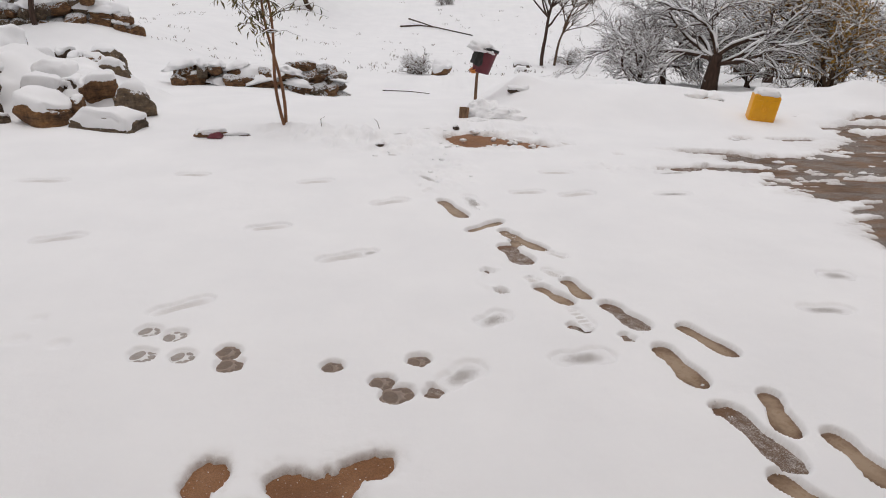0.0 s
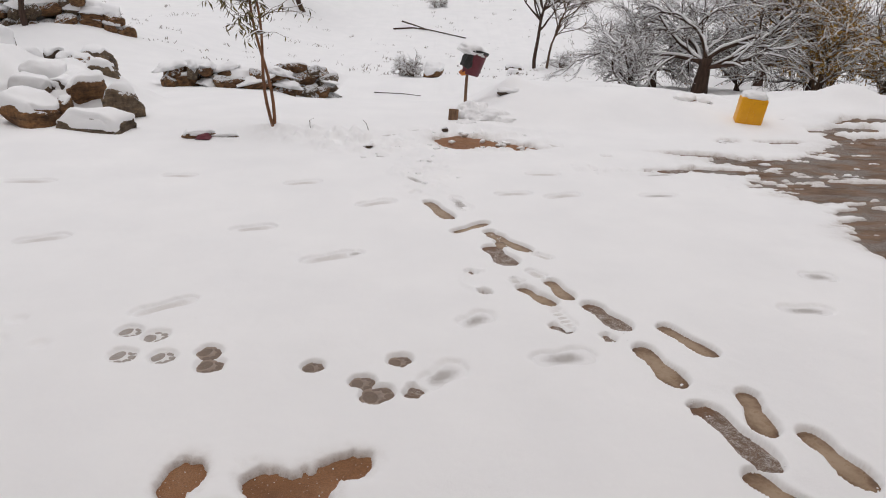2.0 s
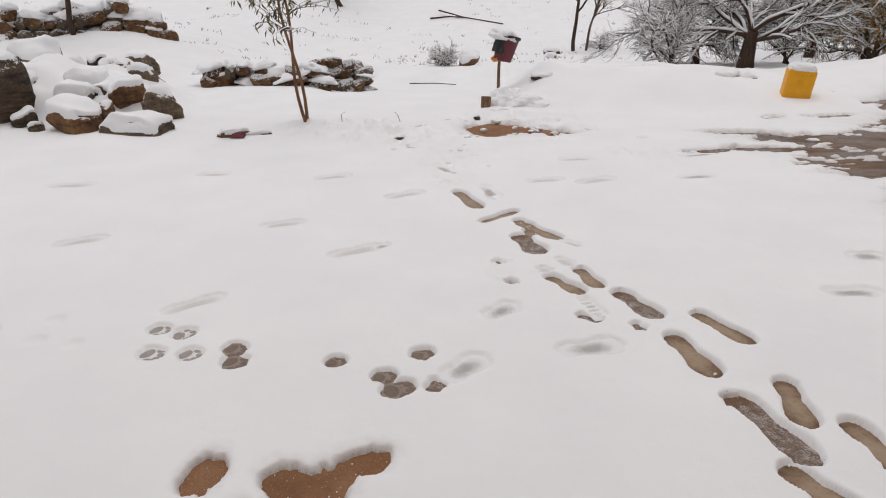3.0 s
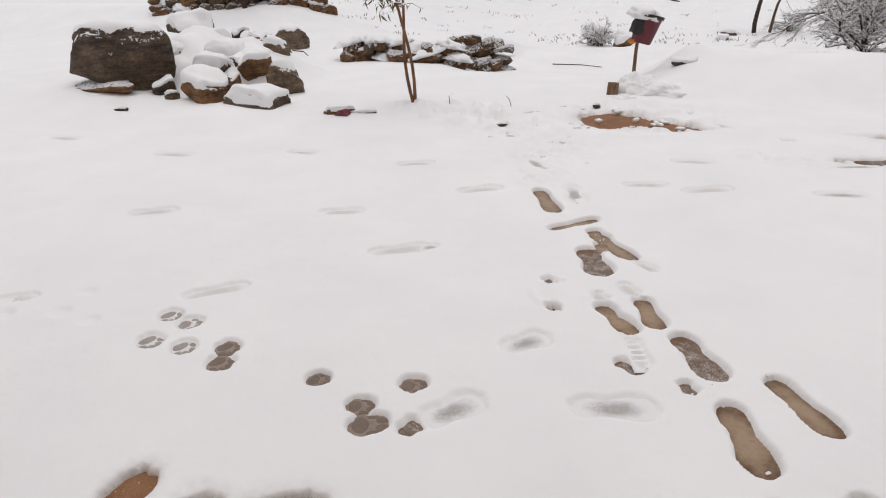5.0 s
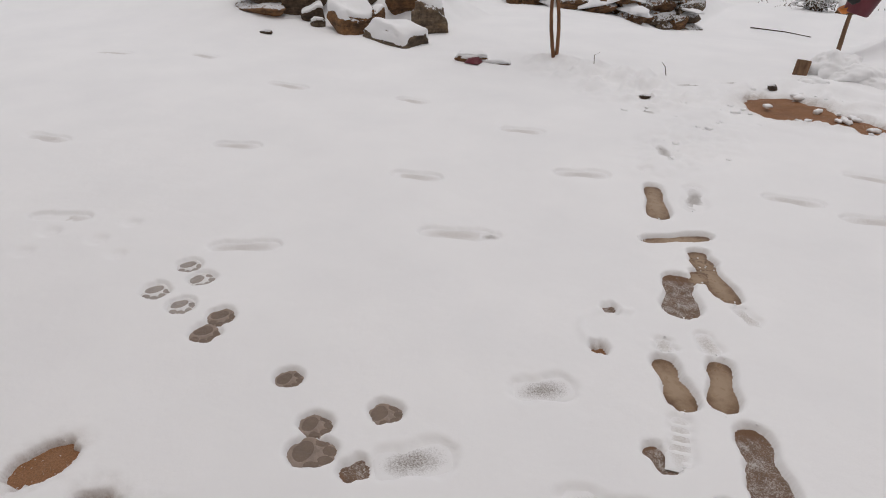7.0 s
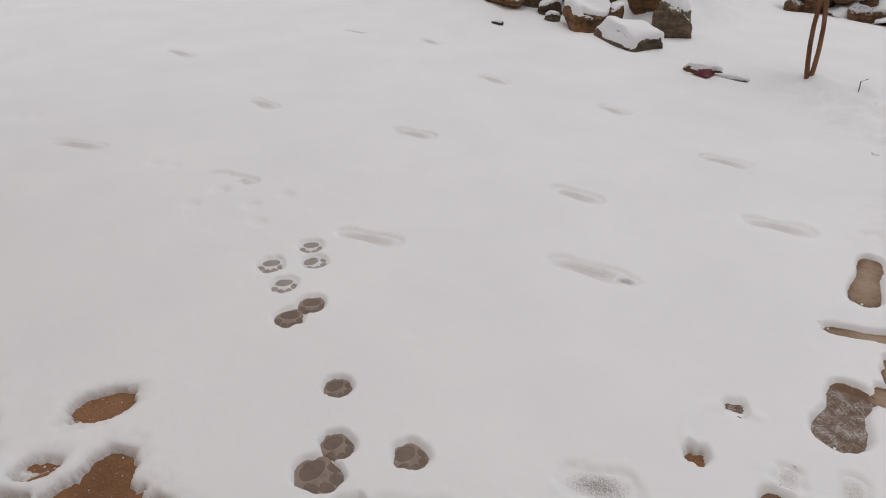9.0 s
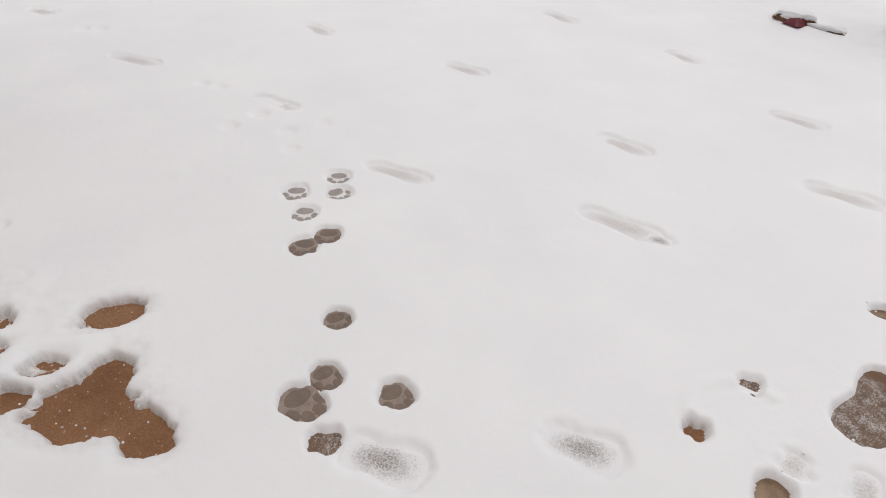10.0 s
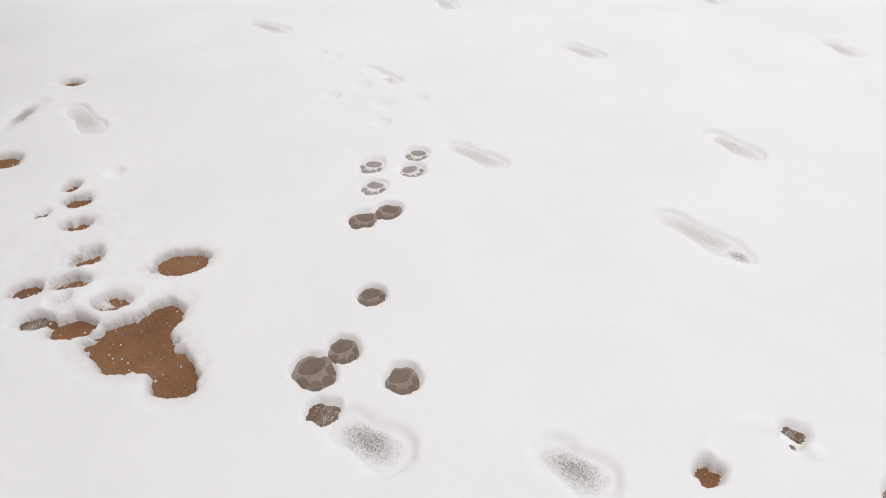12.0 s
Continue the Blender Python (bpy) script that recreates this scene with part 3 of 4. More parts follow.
def print_floor(cx, cy, ang, length, width, kind):
    """The wet or pressed floor at the bottom of one boot print, in its own coordinates: x to the toe."""
    nu, nv = 30, 12
    verts, faces = [], []
    c, s = math.cos(radians(ang)), math.sin(radians(ang))
    rise = {1: 0.007, 2: 0.006, 3: 0.0030, 4: 0.0022}[kind]
    trim = 0.92 if kind == 4 else 1.0
    drop = 0.004 if kind in (3, 4) else 0.012
    jag = {1: 0.001, 2: 0.0022, 3: 0.0006, 4: 0.0010}[kind]
    u, v = np.meshgrid((np.arange(nu + 1) / nu - 0.5) * (length * trim + 0.014), (np.arange(nv + 1) / nv - 0.5) * (width * 1.08 * trim + 0.012), indexing="ij")
    x, y = cx + u * c - v * s, cy + u * s + v * c
    z = terrain(x, y) - DEPTH[kind] + rise + jag * fbm(x, y, 60, 3, 71)
    z[0], z[-1], z[:, 0], z[:, -1] = z[0] - drop, z[-1] - drop, z[:, 0] - drop, z[:, -1] - drop
    for i in range(nu):
        for j in range(nv):
            a = i * (nv + 1) + j
            faces.append((a, a + nv + 1, a + nv + 2, a + 1))
    verts = np.stack([u.ravel(), v.ravel(), z.ravel()], 1)
    return mesh_from("boot_print", verts, faces, {1: WATER, 2: SLUSH, 3: SHADED_SNOW, 4: GREY_SLUSH}[kind])


WORDS = {3: "shallow boot print of pressed pale snow, its faint shade painted grey", 1: "boot print filled with tan meltwater", 2: "boot print of dark dirty slush", 4: "shallow boot print of thin grey slush"}
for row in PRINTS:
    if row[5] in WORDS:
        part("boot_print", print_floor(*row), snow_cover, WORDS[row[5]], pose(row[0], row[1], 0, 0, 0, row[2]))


def paw_floor(cx, cy, size, kind, deep, ridged, material):
    """One layer of ice in a paw print; a ridged layer is open where the pads went through."""
    n = 22
    verts, faces = [], []
    for i in range(n + 1):
        for j in range(n + 1):
            u, v = (i / n - 0.5) * 0.118 * size, (j / n - 0.5) * 0.108 * size
            oval, pads = paw_shape(np.array(u), np.array(v), size, 0.45 * math.sin(37 * cx + 11 * cy))
            verts.append((cx + u, cy + v, ground_z(cx, cy) - deep - ridged * float(pads) - 0.02 * (1 - float(oval)) + 0.0015 * float(fbm(cx + u, cy + v, 60, 2, 75))))
    for i in range(n):
        for j in range(n):
            a = i * (n + 1) + j
            faces.append((a, a + n + 1, a + n + 2, a + 1))
    return mesh_from("paw_print", verts, faces, material)


for row in PAWS:
    if row[3] == 1:
        paw = part("paw_print", paw_floor(*row, 0.0085, 0.008, TOE_PALE), snow_cover, "fresh paw print with grey toe marks")
        part("pad_mark", paw_floor(*row, 0.0122, 0, TOE_GREY), paw, "wet grey marks of the pads")
    elif row[3] == 2:
        paw = part("paw_print", paw_floor(*row, 0.0105, 0.008, PAW_ICE), snow_cover, "fresh paw print with icy ridges between the toes")
        part("pad_mark", paw_floor(*row, 0.0142, 0, PAD_ICE), paw, "wet brown marks of the pads")
    elif row[3] == 3:
        paw = part("paw_print", paw_floor(*row, 0.0120, 0.010, PAW_ICE), snow_cover, "icy grey-brown paw print pressed into snow")
        part("pad_mark", paw_floor(*row, 0.0165, 0, PAD_ICE), paw, "dark wet marks of the pads")


# ---------------------------------------------------------------- stones
def rock_bm(seed, size, cuts=9, grain=0.10, detail=True):
    """An angular, worn boulder that fills about the given box."""
    rng = random.Random(seed)
    bm = bmesh.new()
    bmesh.ops.create_icosphere(bm, subdivisions=4 if detail else 2, radius=1.0)
    planes = []
    for _ in range(cuts):
        n = Vector((rng.gauss(0, 1), rng.gauss(0, 1), rng.gauss(0, 0.8))).normalized()
        planes.append((n, rng.uniform(0.62, 0.95)))
    off = Vector((rng.uniform(0, 50), rng.uniform(0, 50), rng.uniform(0, 50)))
    for v in bm.verts:
        p = Vector([math.copysign(abs(q) ** 0.62, q) for q in v.co])
        for n, d in planes:
            over = p.dot(n) - d
            if over > 0:
                p -= n * over * 0.92
        p *= 1 + grain * noise.fractal(v.co * 1.6 + off, 0.75, 2.0, 6)
        v.co = p
    lo = [min(v.co[k] for v in bm.verts) for k in range(3)]
    hi = [max(v.co[k] for v in bm.verts) for k in range(3)]
    for v in bm.verts:
        v.co = Vector([((v.co[k] - lo[k]) / (hi[k] - lo[k]) - (0.5 if k < 2 else 0)) * size[k] for k in range(3)])
    bm.normal_update()
    return bm


def cap_bm(bm, thick, seed, low=0.15):
    """Snow lying on the upward faces of a boulder: a closed skin, thick on top and drawn in below."""
    cap = bm.copy()
    cap.normal_update()
    off = Vector((seed * 1.7, seed * 0.9, 3.1))
    shift = {}
    tall = max(v.co.z for v in cap.verts)
    for v in cap.verts:
        lay = 0.62 * v.normal.z + 0.55 * (v.co.z / tall) ** 2 + 0.12 * noise.fractal(v.co * 6 + off, 1.0, 2.0, 2) + 0.20 * noise.fractal(v.co * 24 + off, 0.8, 2.0, 3)
        k = min(max((lay - low) / 0.3, 0), 1)
        k = k * k * (3 - 2 * k)
        shift[v] = (Vector((v.normal.x * 0.25, v.normal.y * 0.25, 1)) * thick * (0.75 + 0.6 * noise.noise(v.co * 5 + off) + 0.4 * noise.noise(v.co * 15 + off))) * k - v.normal * 0.015 * (1 - k)
    for v, d in shift.items():
        v.co += d
    for _ in range(2):
        bmesh.ops.smooth_vert(cap, verts=cap.verts, factor=0.35, use_axis_x=True, use_axis_y=True, use_axis_z=True)
    return cap


def rock(x, y, size, turn, seed, material, label, sink=0.06, thick=0.05, low=0.15, lift=0.0, group="", tilt=0.0, cuts=9, z=None):
    bm = rock_bm(seed, size, cuts)
    if thick:
        cap = cap_bm(bm, thick, seed, low)
    ob = new("boulder", bm_mesh("boulder", bm, material))
    ob.matrix_world = pose(x, y, ground_z(x, y) - sink + lift if z is None else z, tilt, 0, turn)
    tagged(ob, label, "rock", group)
    if thick:
        part("snow_cap", bm_mesh("snow_cap", cap, SNOW), ob, "soft white snow cap")
    return ob


PILE = "rock pile at the edge of the yard"
rock(-3.19, 5.88, (0.71, 0.40, 0.37), -16, 3, STONE_GREY, "low grey-brown stone slab under a smooth snow cushion", z=-0.235, thick=0.085, low=0.28, group=PILE, cuts=7)
rock(-3.86, 6.02, (0.54, 0.48, 0.44), -14, 8, STONE_BROWN, "rounded brown boulder with a thick snow cap", z=-0.18, thick=0.085, low=0.42, group=PILE)
rock(-3.17, 6.36, (0.40, 0.34, 0.40), 22, 15, STONE_GREY, "upright grey-brown wedge of stone dusted with snow", z=-0.11, thick=0.06, low=0.62, group=PILE, tilt=-14, cuts=12)
rock(-3.58, 6.48, (0.38, 0.34, 0.31), 38, 21, STONE_BROWN, "tan brown boulder with snow on its top", z=0.07, thick=0.075, low=0.45, group=PILE, tilt=-10, cuts=11)
rock(-3.60, 6.08, (0.14, 0.15, 0.17), 10, 27, STONE_BROWN, "small brown stone wedged between boulders", z=0.08, thick=0.02, low=0.4, group=PILE)
rock(-4.97, 6.02, (1.20, 0.72, 0.70), -4, 33, STONE_DARK, "large dark brown boulder with flat overhanging face", z=0.06, thick=0.05, low=0.6, group=PILE)
rock(-4.98, 5.76, (0.80, 0.34, 0.17), -3, 34, STONE_BROWN, "tan shelf of rock at the great boulder's foot", z=0.04, thick=0, group=PILE, cuts=12)
rock(-4.40, 5.98, (0.24, 0.20, 0.20), 30, 75, STONE_DARK, "small dark stone at a boulder's foot", z=0.0, thick=0.04, group=PILE)
rock(-4.22, 5.86, (0.16, 0.12, 0.12), 70, 76, STONE_GREY, "small grey stone at a boulder's foot", z=-0.02, thick=0.03, group=PILE)
rock(-4.13, 6.48, (0.40, 0.28, 0.24), 12, 39, STONE_DARK, "dark stone nearly buried in snow", z=0.10, thick=0.07, low=0.1, group=PILE)
rock(-4.18, 6.82, (0.44, 0.34, 0.28), 20, 45, STONE_GREY, "grey stone under a long snow cushion", z=0.14, thick=0.08, low=0.1, group=PILE)
rock(-3.86, 6.60, (0.26, 0.22, 0.22), 65, 161, STONE_DARK, "dark stone wedged in the rock pile", z=0.12, thick=0.05, low=0.2, group=PILE)
rock(-4.78, 6.62, (0.46, 0.32, 0.34), 15, 51, STONE_DARK, "dark hollowed stone behind the great boulder", z=0.10, thick=0.07, low=0.3, group=PILE)
rock(-4.00, 7.30, (0.25, 0.22, 0.25), 30, 57, STONE_BROWN, "angular brown stone standing at the back of the pile", z=0.24, thick=0.03, low=0.5, group=PILE, cuts=13)
rock(-3.76, 7.24, (0.35, 0.27, 0.25), -18, 63, STONE_GREY, "angular grey-brown block at the back of the pile", z=0.18, thick=0.05, low=0.45, group=PILE, cuts=13)
rock(-4.34, 7.50, (0.20, 0.18, 0.24), 10, 69, STONE_DARK, "dark stone showing through snow", z=0.24, thick=0.03, low=0.4, group=PILE)
rock(-4.52, 7.66, (0.24, 0.20, 0.26), 60, 163, STONE_DARK, "dark angular stone at the back of the pile", z=0.24, thick=0.04, low=0.4, group=PILE)
rock(-4.22, 7.80, (0.18, 0.16, 0.18), 80, 164, STONE_DARK, "small dark stone at the back of the pile", z=0.24, thick=0.03, low=0.4, group=PILE)
rock(-5.30, 6.90, (0.75, 0.55, 0.50), 70, 165, STONE_GREY, "grey boulder nearly buried in snow", z=0.02, thick=0.08, low=0.15, group=PILE)
rock(-4.72, 7.30, (0.50, 0.36, 0.34), 25, 167, STONE_DARK, "dark boulder under deep snow", z=0.18, thick=0.07, low=0.25, group=PILE)
rock(-5.35, 7.75, (0.60, 0.46, 0.50), 44, 169, STONE_DARK, "dark block under snow behind the pile", z=0.18, thick=0.08, low=0.25, group=PILE)
rock(-4.95, 8.60, (0.44, 0.34, 0.40), 35, 171, STONE_GREY, "grey stone scattered above the rock pile", sink=0.06, thick=0.05, low=0.35, group=PILE)
rock(-5.62, 10.6, (0.80, 0.55, 0.50), -20, 87, STONE_GREY, "grey-brown block of stone behind the rock pile", sink=0.10, thick=0.04, low=0.5)
rock(-0.18, 14.0, (0.48, 0.40, 0.32), 10, 93, STONE_BROWN, "brown field stone with a snow cap", sink=0.06, thick=0.09, low=0.1)
rock(0.80, 7.46, (0.25, 0.14, 0.085), -5, 99, STONE_DARK, "small dark stone under a snow cushion", sink=0.065, thick=0.055, low=0.1)
rock(0.08, 6.20, (0.075, 0.06, 0.05), 30, 105, STONE_DARK, "small dark stone beside the bare patch", sink=0.01, thick=0)
rock(2.92, 7.62, (0.36, 0.20, 0.13), 5, 111, STONE_BROWN, "flat brown stone under snow on the bank", sink=0.10, thick=0.07, low=0.45)
rock(3.18, 7.66, (0.24, 0.16, 0.10), -8, 112, STONE_DARK, "small dark stone under snow on the bank", sink=0.075, thick=0.06, low=0.45)
rock(5.05, 7.90, (0.60, 0.35, 0.22), 0, 117, STONE_DARK, "dark stone under a thick snow cushion", sink=0.24, thick=0.14, low=-0.2)
rock(-0.60, 5.47, (0.085, 0.05, 0.03), 0, 121, STONE_DARK, "small wet black stone in trodden snow", sink=0.015, thick=0)
rock(-4.35, 5.30, (0.14, 0.08, 0.045), 10, 123, STONE_DARK, "small dark stone in the snow before the boulder", sink=0.02, thick=0)
rock(2.0, 18.5, (0.45, 0.3, 0.25), 20, 127, STONE_DARK, "dark stone low in the hillside snow", sink=0.12, thick=0.08)
rock(1.7, 16.0, (0.35, 0.25, 0.2), 60, 131, STONE_DARK, "small dark stone low in the hillside snow", sink=0.1, thick=0.07)


def snow_heap(x, y, size, turn, seed, label, sink):
    """A lumpy cushion of shovelled snow."""
    bm = bmesh.new()
    bmesh.ops.create_icosphere(bm, subdivisions=5, radius=1.0)
    off = Vector((seed * 1.3, seed * 0.7, 2.0))
    for v in bm.verts:
        p = v.co.copy()
        lump = 0.30 * noise.noise(p * 1.7 + off) + 0.16 * noise.noise(p * 3.8 + off) + 0.05 * noise.noise(p * 11 + off)
        p *= 1 + lump
        v.co = Vector((p.x * size[0] / 2, p.y * size[1] / 2, p.z * size[2] if p.z > 0 else p.z * size[2] * 0.3))
    ob = tagged(new("snow_mound", bm_mesh("snow_mound", bm, SNOW)), label, "snow", "snow mounds round the stake")
    ob.matrix_world = pose(x, y, ground_z(x, y) - sink, 0, 0, turn)


snow_heap(0.40, 6.90, (0.42, 0.34, 0.17), 8, 301, "lumpy cushion of snow lying at the stake's foot", 0.01)
snow_heap(0.58, 6.80, (0.50, 0.30, 0.12), -12, 305, "low lumpy snow mound beside the stake", 0.02)
snow_heap(0.30, 6.52, (0.24, 0.16, 0.06), 20, 309, "small clump of snow before the wooden board", 0.01)


def clods():
    """Kicked-up clods of snow round the far bare patch and in the trodden muddle."""
    rng = random.Random(57)
    shapes = [rock_bm(320 + k, (1, 1, 1), 0, 0.30, False) for k in range(5)]
    v, f = [], []
    for cx, cy, sx, sy, n, big in ((0.40, 6.16, 0.34, 0.07, 18, 0.07), (0.66, 5.80, 0.14, 0.08, 11, 0.060), (0.36, 5.55, 0.26, 0.04, 8, 0.04), (0.0, 6.35, 0.5, 0.25, 18, 0.06), (1.38, 4.97, 0.26, 0.09, 20, 0.06), (-0.2, 5.3, 0.4, 0.35, 26, 0.05), (0.0, 4.75, 0.14, 0.3, 14, 0.045)):
        for _ in range(n):
            x, y = rng.gauss(cx, sx * 0.7), rng.gauss(cy, sy * 0.7)
            r = big * rng.uniform(0.25, 0.95)
            m = pose(x, y, ground_z(x, y) - r * 0.36 - (0.015 if big == 0.060 else 0), rng.uniform(-12, 12), rng.uniform(-12, 12), rng.uniform(0, 360)) @ Matrix.Diagonal((r * rng.uniform(1.0, 2.0), r, r * 0.58, 1))
            bm, k = shapes[rng.randrange(5)], len(v)
            bm.verts.index_update()
            v.extend(m @ p.co for p in bm.verts)
            f.extend([k + p.index for p in q.verts] for q in bm.faces)
    me = mesh_from("snow_clods", v, f, SNOW)
    tagged(new("snow_clods", me), "kicked-up clods of trodden snow round bare patches", "snow", kind="stuff")


clods()

# ---------------------------------------------------------------- dry stone walls
STONE_SHAPES = [bm_mesh("stone", rock_bm(200 + k, (1.0, 1.0, 1.0), 18, 0.05, False), (STONE_GREY, STONE_BROWN, STONE_BROWN)[k % 3], False) for k in range(9)]
CAP_SHAPES = []
for k in range(4):
    cb = bmesh.new()
    bmesh.ops.create_icosphere(cb, subdivisions=3, radius=0.5)
    for v in cb.verts:
        q = 1 + 0.45 * noise.fractal(v.co * 3 + Vector((k * 7.0, 1, 2)), 0.9, 2, 3)
        v.co = Vector((v.co.x * q, v.co.y * q, (v.co.z * q if v.co.z > 0 else v.co.z * 0.3)))
    CAP_SHAPES.append(bm_mesh("snow_cap", cb, SNOW))


def stone_wall(name, label, ends, height, courses, seed, cap=0.16, cover=0.8, drift=True, brow=9.0):
    """A low dry wall along a line of corners: rough stones heaped in courses, with snow lying on them."""
    rng = random.Random(seed)
    ob = tagged(new(name), label, "wall", kind="structure")
    for (x0, y0), (x1, y1) in zip(ends, ends[1:]):
        run = math.hypot(x1 - x0, y1 - y0)
        ang = math.atan2(y1 - y0, x1 - x0)
        for c in range(courses):
            d = rng.uniform(-0.12, 0.05)
            while d < run:
                w = rng.uniform(0.16, 0.44)
                h = height / courses * rng.uniform(0.8, 1.5)
                x, y = x0 + math.cos(ang) * (d + w / 2), y0 + math.sin(ang) * (d + w / 2)
                if c < courses - 1 or rng.random() < 0.8:
                    zz = ground_z(x, y - 0.25) - rng.uniform(0.06, 0.15) + c * height / courses + rng.uniform(-0.03, 0.03)
                    if zz + h > brow + rng.uniform(-0.04, 0.06):
                        d += w * rng.uniform(0.9, 1.1)
                        continue
                    back = 0.07 * c + rng.uniform(-0.10, 0.10)
                    px, py = x - math.sin(ang) * back, y + math.cos(ang) * back
                    m = pose(px, py, zz, rng.uniform(-12, 12), rng.uniform(-16, 16), math.degrees(ang) + rng.uniform(-25, 25))
                    stone = part("stone", STONE_SHAPES[rng.randrange(9)], ob, at=m @ Matrix.Diagonal((w * 1.15, rng.uniform(0.26, 0.42), h * 1.25, 1)))
                    top = c == courses - 1 or rng.random() < 0.3
                    if top and rng.random() < cover:
                        part("snow_cap", CAP_SHAPES[rng.randrange(4)], stone, at=pose(rng.uniform(-0.1, 0.1), rng.uniform(0.0, 0.3), 0.86, 0, 0, rng.uniform(-20, 20)) @ Matrix.Diagonal((1.25, 1.3, cap * 1.6 / (h * 1.25), 1)))
                d += w * rng.uniform(0.9, 1.1)
        if not drift:
            continue
        # drifted snow behind the top edge
        n, m = max(8, int(run / 0.04)), 10
        cv, cf = [], []
        for i in range(n + 1):
            d = run * i / n
            x, y = x0 + math.cos(ang) * d, y0 + math.sin(ang) * d
            z0 = ground_z(x, y - 0.25) - 0.08 + height
            front = 0.02 + 0.16 * float(fbm(x * 1.0, y, 3.5, 3, seed + 5))
            for j in range(m + 1):
                f = j / m
                back = front + f * 0.75
                px, py = x - math.sin(ang) * back, y + math.cos(ang) * back
                gz = ground_z(px, py)
                lip = math.sqrt(min(1, f * 3.0))
                zz = (z0 - 0.10 + 0.17 * lip + 0.03 * float(fbm(px, py, 6, 3, seed))) * (1 - f ** 3) + (gz - 0.03) * f ** 3
                cv.append((px, py, zz if j else z0 - 0.22))
        for i in range(n):
            for j in range(m):
                a = i * (m + 1) + j
                cf.append((a, a + m + 1, a + m + 2, a + 1))
        part("snow_drift", mesh_from("snow_drift", cv, cf, SNOW), ob, "snow drifted behind the stones")
    return ob


stone_wall("stone_wall_near", "low dry wall of rough brown stones under snow", [(-4.02, 9.60), (-3.2, 9.68), (-2.55, 9.82)], 0.29, 2, 7, 0.12, 0.75)
stone_wall("stone_wall_corner", "stacked corner of a dry stone wall dusted with snow", [(-2.66, 9.86), (-2.25, 10.30), (-1.93, 10.78)], 0.78, 6, 12, 0.07, 0.35, False, 0.05)
stone_wall("stone_wall_far", "dry terrace wall of brown stones on the hillside", [(-10.5, 13.0), (-8.5, 13.6), (-6.9, 14.3)], 0.55, 3, 19)


# ---------------------------------------------------------------- trees and shrubs
def tubes(paths, sides):
    """Vertices and faces of tapering tubes along paths of (point, radius)."""
    verts, faces = [], []
    ring = [(math.cos(2 * math.pi * k / sides), math.sin(2 * math.pi * k / sides)) for k in range(sides)]
    for path in paths:
        start = len(verts)
        n = len(path)
        for i, (p, r) in enumerate(path):
            a, b = path[max(i - 1, 0)][0], path[min(i + 1, n - 1)][0]
            d = (b - a).normalized()
            side = d.cross(Vector((0.31, 0.17, 0.94)) if abs(d.z) < 0.95 else Vector((1, 0, 0))).normalized()
            up = side.cross(d)
            for c, s in ring:
                verts.append(p + side * (c * r) + up * (s * r))
        for i in range(n - 1):
            for k in range(sides):
                a, b = start + i * sides + k, start + i * sides + (k + 1) % sides
                faces.append((a, b, b + sides, a + sides))
        faces.append(tuple(start + (n - 1) * sides + k for k in range(sides)))
    return verts, faces


def grow(rng, p, d, length, radius, level, spec, out):
    """One branch and, from it, its children. spec per level: children, length ratio, spread, droop, wander."""
    children, ratio, spread, droop, wander, first, slim = spec[level]
    steps = (7, 7, 5, 4, 2)[level]
    path = [(p.copy(), radius)]
    thin = 0.55 if level == 0 else 0.35
    for i in range(steps):
        d = (d + Vector((rng.gauss(0, wander), rng.gauss(0, wander), rng.gauss(0, wander) - droop))).normalized()
        p = p + d * (length / steps)
        path.append((p.copy(), radius * (1 - (1 - thin) * (i + 1) / steps)))
    out.append((level, path))
    if level + 1 >= len(spec):
        return
    for c in range(children):
        f = rng.uniform(first, 1.0)
        k = min(int(f * steps), steps - 1)
        q, r = path[k + 1]
        along = (path[k + 1][0] - path[k][0]).normalized()
        turn = rng.uniform(0, 2 * math.pi)
        axis = along.orthogonal().normalized()
        axis.rotate(Matrix.Rotation(turn, 3, along))
        a = spread * rng.uniform(0.6, 1.2)
        nd = (along * math.cos(a) + axis * math.sin(a)).normalized()
        grow(rng, q, nd, length * ratio * rng.uniform(0.65, 1.2), min(r * 0.8, radius * slim), level + 1, spec, out)


def snow_on(paths, rng, least=0.007, chance=0.85):
    """Ridges of snow along the upper side of branches that are not too steep."""
    out = []
    for level, path in paths:
        if level == 0 or rng.random() > chance * (1.0 if level < 3 else 0.92):
            continue
        a, b = path[0][0], path[-1][0]
        if abs((b - a).normalized().z) > 0.85:
            continue
        out.append([(p + Vector((0, 0, r * 0.75 + least * 0.75 * (1.5 if level < 3 else 1))), (r * 0.55 + least * (1.2 if level < 3 else 0.34)) * (1.0 if 0 < i < len(path) - 1 else 0.35)) for i, (p, r) in enumerate(path)])
    return out


